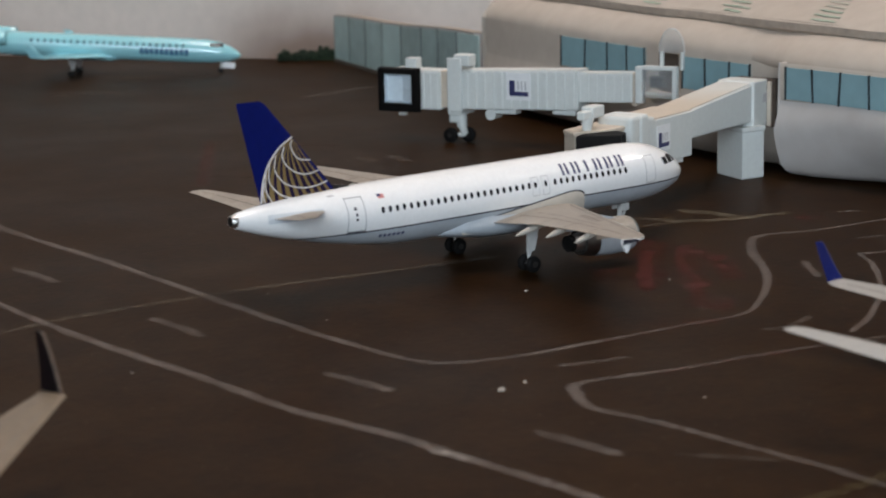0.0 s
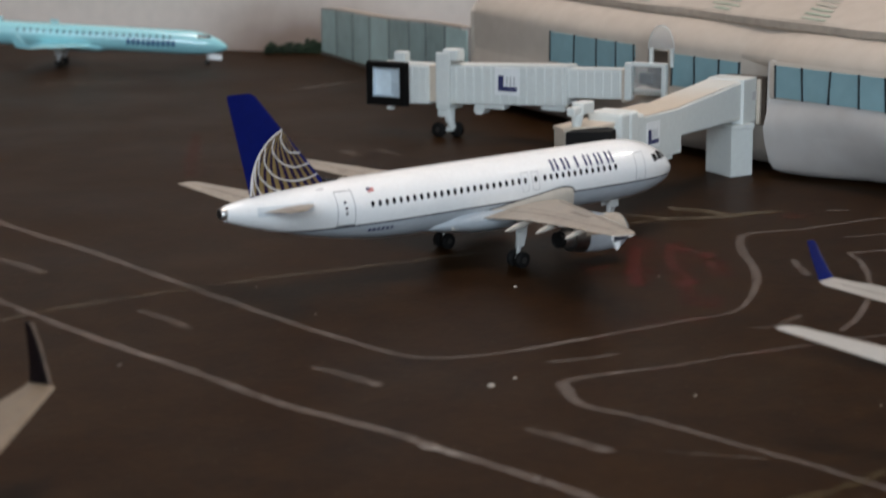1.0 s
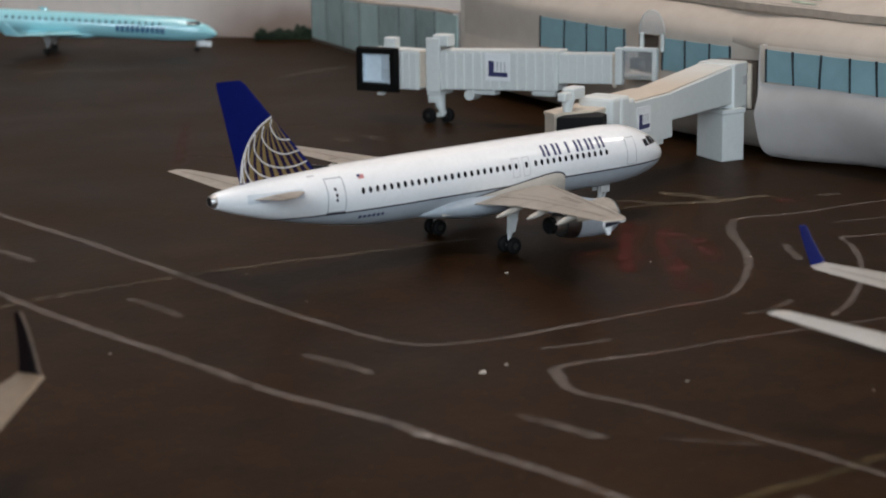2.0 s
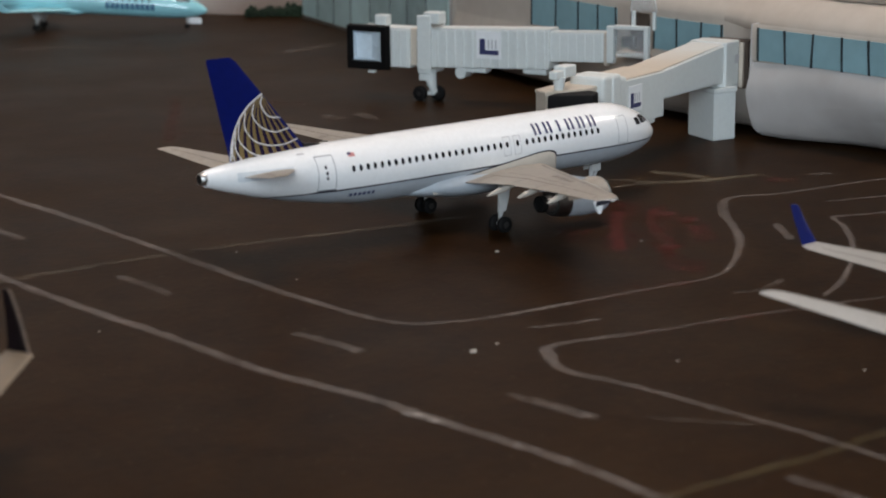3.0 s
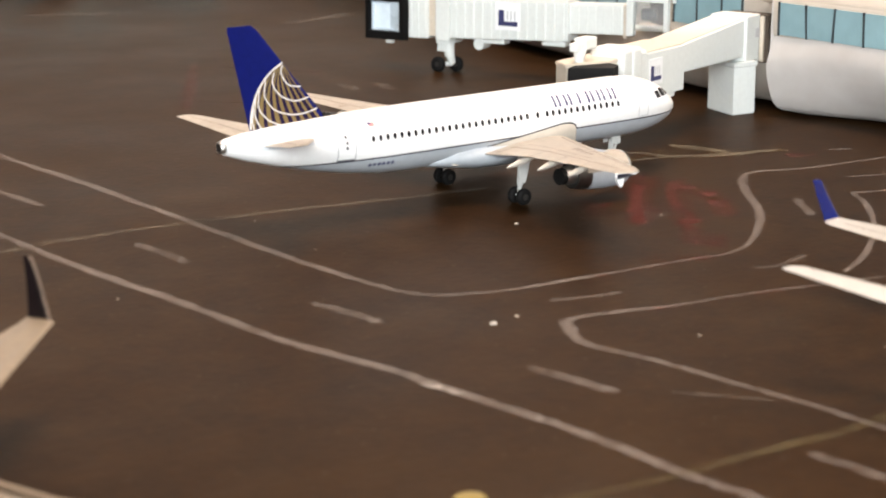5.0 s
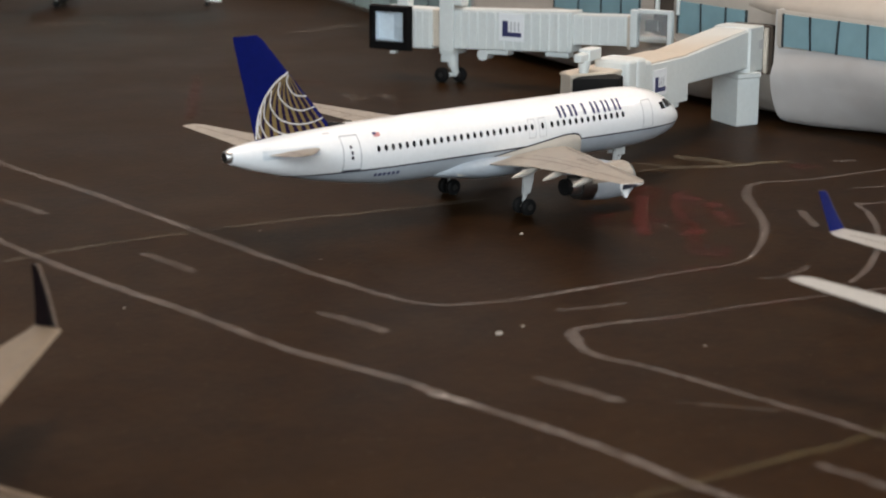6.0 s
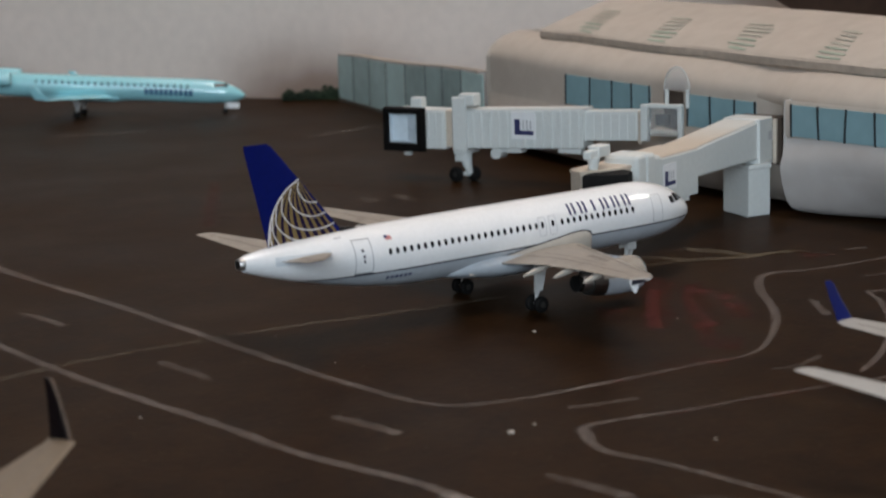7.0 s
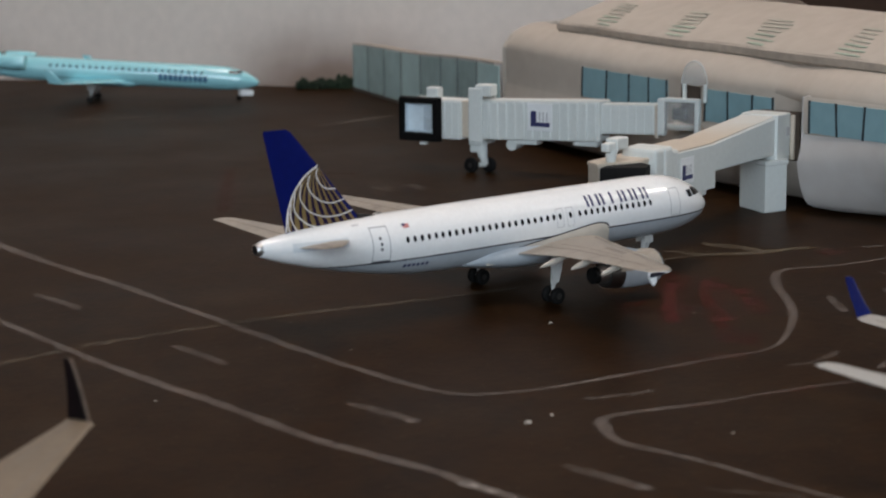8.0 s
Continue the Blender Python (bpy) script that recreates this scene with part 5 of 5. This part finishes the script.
def logo(parent, x0, x1, z0, z1, y, out, flip=False):
    """A plain white plate with a navy corner shape and grey strokes."""
    part("logo_plate", boxed(x0, x1, min(y, y + out), max(y, y + out), z0, z1, 0.02), PLATE, parent, "white logo plate")
    w, h, o2 = x1 - x0, z1 - z0, y + out
    a, b = (x0 + 0.14 * w, x0 + 0.36 * w) if not flip else (x1 - 0.36 * w, x1 - 0.14 * w)
    bm = bmesh.new()
    box(bm, a, b, min(o2, o2 + out * 0.4), max(o2, o2 + out * 0.4), z0 + 0.16 * h, z0 + 0.72 * h)
    part("logo_block", bm, TITLE, parent, "navy logo block")
    a, b = (x0 + 0.36 * w, x0 + 0.9 * w) if not flip else (x1 - 0.9 * w, x1 - 0.36 * w)
    part("logo_block", boxed(a, b, min(o2, o2 + out * 0.4), max(o2, o2 + out * 0.4), z0 + 0.16 * h, z0 + 0.32 * h), TITLE, parent)
    for k in range(3):
        c = a + (b - a) * (0.2 + 0.27 * k)
        bm = boxed(c, c + 0.06 * w, min(o2, o2 + out * 0.3), max(o2, o2 + out * 0.3), z0 + 0.36 * h, z0 + 0.7 * h)
        part("logo_stroke", bm, FAINT, parent)


# far bridge, standing free: local x runs from its cab to the terminal, local y away from the apron
bridge = thing("boarding_bridge", 11.5, 41.5, 0, math.degrees(math.atan2(-0.922, 0.386)), "white plastic boarding bridge with a black canopy, parked free", "boarding bridge", "boarding bridges")
RISE = 0.04
bm = boxed(1.4, 13.0, 0, 2.2, 3.05, 6.5, 0.08)
tun = part("outer_tunnel", sloped(bm, RISE), PLASTIC, bridge, "ribbed white plastic tunnel")
for k in range(13):
    x0 = 1.75 + 0.88 * k
    part("rib", sloped(boxed(x0, x0 + 0.34, -0.14, 0.05, 3.12, 6.42, 0.05), RISE), PLASTIC, tun)
part("tunnel_roof", sloped(boxed(1.4, 13.0, 0.02, 2.18, 6.51, 6.58, 0.03), RISE), PLASTIC, tun)
part("inner_tunnel", sloped(boxed(12.9, 18.4, 0.35, 1.9, 3.72, 6.25, 0.06), RISE), PLASTIC, bridge)
for k in range(6):
    x0 = 13.6 + 0.8 * k
    part("rib", sloped(boxed(x0, x0 + 0.3, 0.30, 0.38, 3.8, 6.19, 0.02), RISE), PLASTIC, tun)
part("inner_roof", sloped(boxed(12.9, 18.4, 0.37, 1.88, 6.26, 6.32, 0.02), RISE), PLASTIC, bridge)
frame_b = part("lift_frame", box(boxed(0.05, 1.5, -0.3, 0.0, 2.85, 7.75, 0.1), 0.05, 1.5, 2.22, 2.5, 2.9, 7.5, 0.1), PLASTIC, bridge, "white lift column")
part("lift_motor", boxed(0.7, 2.3, -0.22, 1.2, 7.0, 8.05, 0.12), PLASTIC, frame_b)
part("cross_beam", boxed(0.0, 1.4, -0.1, 2.4, 2.55, 3.0, 0.06), PLASTIC, bridge)
bm = tube(bmesh.new(), (0.95, 0.6, 2.7), (1.1, 0.5, 1.4), 0.55, 0.45)
box(bm, 0.05, 1.2, 0.0, 1.0, 1.85, 2.5, 0.1)
bogie = part("bogie", bm, PLASTIC, bridge, "white wheel bogie", 40)
box_bm = tube(bmesh.new(), (1.1, 0.5, 1.6), (1.35, 0.6, 0.75), 0.4, 0.3)
tube(box_bm, (0.3, 0.2, 0.7), (1.5, 0.9, 0.7), 0.2)
part("axle", box_bm, PLASTIC, bogie, "", 40)
for wx, wy in ((0.2, 0.0), (1.55, 0.9)):
    part("tyre", wheel_mesh(bmesh.new(), wx, wy, 0.70, 0.70, 0.5), TYRE, bogie, "black tyre", 50)
    part("hub", tube(bmesh.new(), (wx, wy - 0.27, 0.70), (wx, wy - 0.2, 0.70), 0.22), DARKMETAL, bogie)
part("service_drum", tube(bmesh.new(), (4.2, 0.2, 2.75), (4.2, 1.6, 2.75), 0.52, 0.52, 20), PLASTIC, bridge, "round white drum", 40)
part("service_box", boxed(4.5, 6.7, 0.3, 1.5, 2.85, 3.35, 0.08), PLASTIC, bridge)
part("service_box", boxed(10.3, 12.6, 0.3, 1.5, 3.0, 3.6, 0.15), PLASTIC, bridge)
logo(bridge, 6.0, 8.45, 4.2, 6.65, -0.1, -0.05)
cab = part("cab", boxed(-6.4, -0.85, 0.0, 2.2, 2.9, 6.4, 0.12), PLASTIC, bridge, "white ribbed cab")
for k in range(3):
    part("rib", boxed(-2.9 + 0.72 * k, -2.5 + 0.72 * k, -0.08, 0.05, 3.0, 6.3, 0.03), PLASTIC, cab)
part("cab_roof", boxed(-6.3, -0.9, 0.05, 2.15, 6.41, 6.48, 0.03), PLASTIC, cab)
part("roof_lamp", boxed(-4.7, -3.5, 0.4, 1.4, 6.48, 7.5, 0.08), PLASTIC, cab)
part("joint", boxed(-0.9, -0.05, 0.25, 2.1, 3.15, 6.45, 0.03), PLASTICTOP, bridge, "tan plastic joint")
# canopy: a black square frame with a pale funnel inside
bm = bmesh.new()


def square(x0, x1, z0, z1, y):
    return [(x0, y, z0), (x1, y, z0), (x1, y, z1), (x0, y, z1)]


loft(bm, [square(-6.6, -2.9, 2.75, 6.6, 0.02), square(-6.75, -2.55, 2.7, 6.75, -0.55), square(-6.72, -2.75, 2.75, 6.65, -1.15), square(-6.42, -3.2, 3.42, 6.18, -1.15), square(-6.3, -3.3, 3.5, 6.1, -0.7)], False)
canopy = part("canopy", bm, BLACKPL, bridge, "black rubber canopy frame")
bm = bmesh.new()
loft(bm, [square(-6.4, -3.22, 3.44, 6.16, -1.0), square(-6.36, -4.75, 3.62, 5.9, -0.05)], False)
bm.faces.new([bm.verts.new(p) for p in square(-6.36, -4.75, 3.62, 5.9, -0.05)])
part("lining", bm, INNER, canopy, "pale shiny lining")
part("bumper", boxed(-4.7, -4.0, -1.0, -0.5, 2.4, 2.66, 0.06), PLASTIC, canopy)
# rotunda by the terminal with its clear dome
part("tunnel_seal", boxed(18.1, 18.46, 0.2, 2.0, 4.2, 7.05, 0.04), PLASTICTOP, bridge, "tan seal at the tunnel's end")
part("rotunda_post", boxed(18.5, 19.15, -0.2, 0.5, 4.5, 7.65, 0.05), PLASTIC, bridge)
part("rotunda_post", boxed(21.9, 22.3, -0.2, 0.4, 4.6, 7.75, 0.05), PLASTIC, bridge)
part("rotunda_rim", boxed(19.1, 21.95, -0.15, 0.45, 7.42, 7.74, 0.04), PLASTIC, bridge)
part("rotunda_rim", boxed(19.1, 21.95, 0.5, 0.8, 5.2, 5.36, 0.04), PLASTIC, bridge)
part("rotunda_glass", boxed(19.14, 21.92, 0.05, 0.2, 5.0, 7.44, 0.02), CLEAR, bridge, "clear plastic rotunda window")
# Plain box that gives the dark patch behind the rotunda window.
part("rotunda_desk", boxed(19.4, 20.7, 0.85, 1.5, 5.75, 6.75, 0.15), DARKMETAL, bridge, "dark box behind the window")
part("rotunda_floor", boxed(18.6, 22.0, 0.3, 3.6, 5.0, 5.25, 0.06), PLASTICTOP, bridge)
part("rotunda_leg", boxed(20.5, 21.2, 2.4, 3.2, 0.0, 5.05, 0.08), PLASTICTOP, bridge)
bm = bmesh.new()
n = 18
loft(bm, [[(21.55 + 1.15 * math.cos(math.pi * k / n), yy, 8.9 + 2.0 * math.sin(math.pi * k / n)) for k in range(n + 1)] for yy in (0.5, 0.75)])
dome = part("dome", bm, CLEAR, bridge, "clear plastic half disc", 30)
bm = bmesh.new()
arc = [(21.55 + 1.17 * math.cos(math.pi * k / n), 0.6, 8.9 + 2.02 * math.sin(math.pi * k / n)) for k in range(n + 1)]
for p, q in zip(arc, arc[1:]):
    tube(bm, p, q, 0.055, 0.055, 8)
part("dome_rim", bm, CLEARRIM, dome, "milky rim", 60)
part("dome_post", boxed(20.5, 20.8, 0.45, 0.8, 7.4, 8.95, 0.04), PLASTIC, bridge)
part("dome_post", boxed(22.4, 22.65, 0.45, 0.8, 7.4, 8.95, 0.04), PLASTIC, bridge)

# near bridge, docked at the white jet: local x runs from the terminal to its cab, local y towards the apron
dock = thing("boarding_bridge", 19.2, 10.3, 0, math.degrees(math.atan2(-0.28, -0.96)), "white plastic boarding bridge docked at the white jet", "boarding bridge", "boarding bridges")
part("inner_tunnel", loft(bmesh.new(), [[(a, -3.0, 4.5), (a, -0.1, 4.5), (a, -0.02, 4.6), (a, -0.02, b - 0.1), (a, -0.1, b), (a, -3.0, b)] for a, b in ((1.0, 7.55), (12.5, 6.62))]), PLASTIC, dock, "smooth white tunnel")
part("inner_roof", sloped(boxed(1.0, 12.4, -2.95, -0.15, 7.64, 7.74, 0.03), -0.081), TANBLEND, dock, "white plastic roof turning tan towards the cab")
part("outer_tunnel", boxed(11.9, 17.6, -3.3, 0.15, 3.3, 6.68, 0.08), PLASTIC, dock, "white outer tunnel")
part("tunnel_skirt", boxed(13.2, 15.6, -3.2, 0.1, 3.0, 3.35, 0.04), PLASTIC, dock)
part("outer_roof", boxed(11.9, 17.6, -3.25, 0.05, 6.69, 6.8, 0.03), PLASTICTOP, dock, "tan plastic roof")
end = part("end_frame", boxed(-0.4, 1.9, -3.1, 0.2, 4.1, 7.7, 0.12), PLASTIC, dock, "white end frame")
part("end_window", boxed(-0.3, 0.5, 0.25, 0.29, 5.9, 6.6, 0.01), FAINT, end, "grey window print")
part("end_bracket", boxed(-1.0, -0.4, -0.6, 0.1, 3.9, 5.1, 0.08), PLASTIC, end)
# Dark block in the gap: the deep shade there given as a colour.
part("wall_seal", boxed(-1.5, -0.45, -2.8, 0.95, 3.8, 7.65, 0.05), DOORSHADE, dock, "dark brown block standing for the shaded gap at the terminal")
part("seal_post", boxed(-0.44, -0.15, 0.28, 0.62, 3.9, 7.5, 0.05), PLASTICTOP, dock)
bm = bmesh.new()
foot = [(3.15, -0.16), (1.11, 0.70), (-0.7, -2.5), (1.3, -3.35)]
mid = (sum(p[0] for p in foot) / 4, sum(p[1] for p in foot) / 4)
loft(bm, [[(mid[0] + (a - mid[0]) * k, mid[1] + (b - mid[1]) * k, z) for a, b in foot] for k, z in ((0.97, 0.0), (1.0, 0.12), (1.0, 3.75), (1.06, 3.85), (1.06, 4.15))])
part("pedestal", bm, PLASTIC, dock, "white block pedestal turned aslant")
logo(dock, 15.3, 17.3, 4.25, 6.2, 0.15, 0.04, True)
bm = bmesh.new()
for x0, x1, yy in ((17.5, 18.7, 0.2), (18.6, 19.9, 0.36), (19.8, 21.1, 0.3)):
    box(bm, x0, x1, -2.6, yy, 3.0, 7.0 if x0 < 18 else 7.35, 0.25)
part("rotating_joint", bm, PLASTIC, dock, "white rounded cab joint")
dcab = part("cab", slab(bmesh.new(), [(20.0, -3.1), (24.6, -3.15), (25.5, -1.8), (22.6, -0.3), (20.0, -0.3)], 3.1, 6.72), PLASTICTOP, dock, "tan plastic cab")
part("cab_rim", slab(bmesh.new(), [(19.95, -3.16), (24.66, -3.22), (25.6, -1.78), (22.64, -0.22), (19.95, -0.22)], 6.5, 6.66), PLASTICTOP, dcab)
bm = bmesh.new()
can = [(26.1, -1.25), (23.5, -1.65), (22.4, -0.1), (22.9, 0.9), (24.3, 1.35)]
mid = (sum(p[0] for p in can) / 5, sum(p[1] for p in can) / 5)
loft(bm, [[(mid[0] + (a - mid[0]) * k, mid[1] + (b - mid[1]) * k, z) for a, b in can] for k, z in ((0.97, 3.1), (1.0, 3.3), (1.0, 6.48), (0.975, 6.58))])
part("canopy", bm, BLACKPL, dock, "black rubber canopy")
bm = boxed(22.3, 23.9, -2.2, -1.2, 7.5, 8.35, 0.12)
box(bm, 23.7, 24.9, -1.95, -1.3, 7.5, 8.1, 0.1)
tube(bm, (24.1, -1.6, 6.6), (24.0, -1.6, 7.6), 0.3, 0.5)
part("roof_unit", bm, PLASTIC, dcab, "white air unit on a stem")

# ---- dark wooden board leaning behind the terminal's roofs ----
board = thing("wooden_board", 52, 10, 0, 0, "dark brown wooden board standing behind the card terminal", "board")
bm = bmesh.new()
loft(bm, [[(-3, 20, 0), (0, -90, 0), (0, -90, 60), (0, -20, 46), (-2, 12, 40), (-3, 35, 30), (-3, 36, 18), (-3, 24, 13)], [(-1, 20, 0), (2, -90, 0), (2, -90, 60), (2, -20, 46), (0, 12, 40), (-1, 35, 30), (-1, 36, 18), (-1, 24, 13)]])
part("plank", bm, WOOD, board)

# ---- a small yellow cap lying by the taxi lane ----
bm = bmesh.new()
loft(bm, [[(r * math.cos(a * math.pi / 10), r * math.sin(a * math.pi / 10), z) for a in range(20)] for r, z in ((0.62, 0.0), (0.66, 0.1), (0.66, 0.22), (0.58, 0.34), (0.36, 0.38))])
cap = new("cap", mesh_of("cap", bm, YELLOWCAP, 40))
cap.matrix_basis = pose(-51.7 * U, -41.2 * U, 0, 0, 0, 20)
tagged(cap, "small yellow plastic cap lying on the board", "cap")
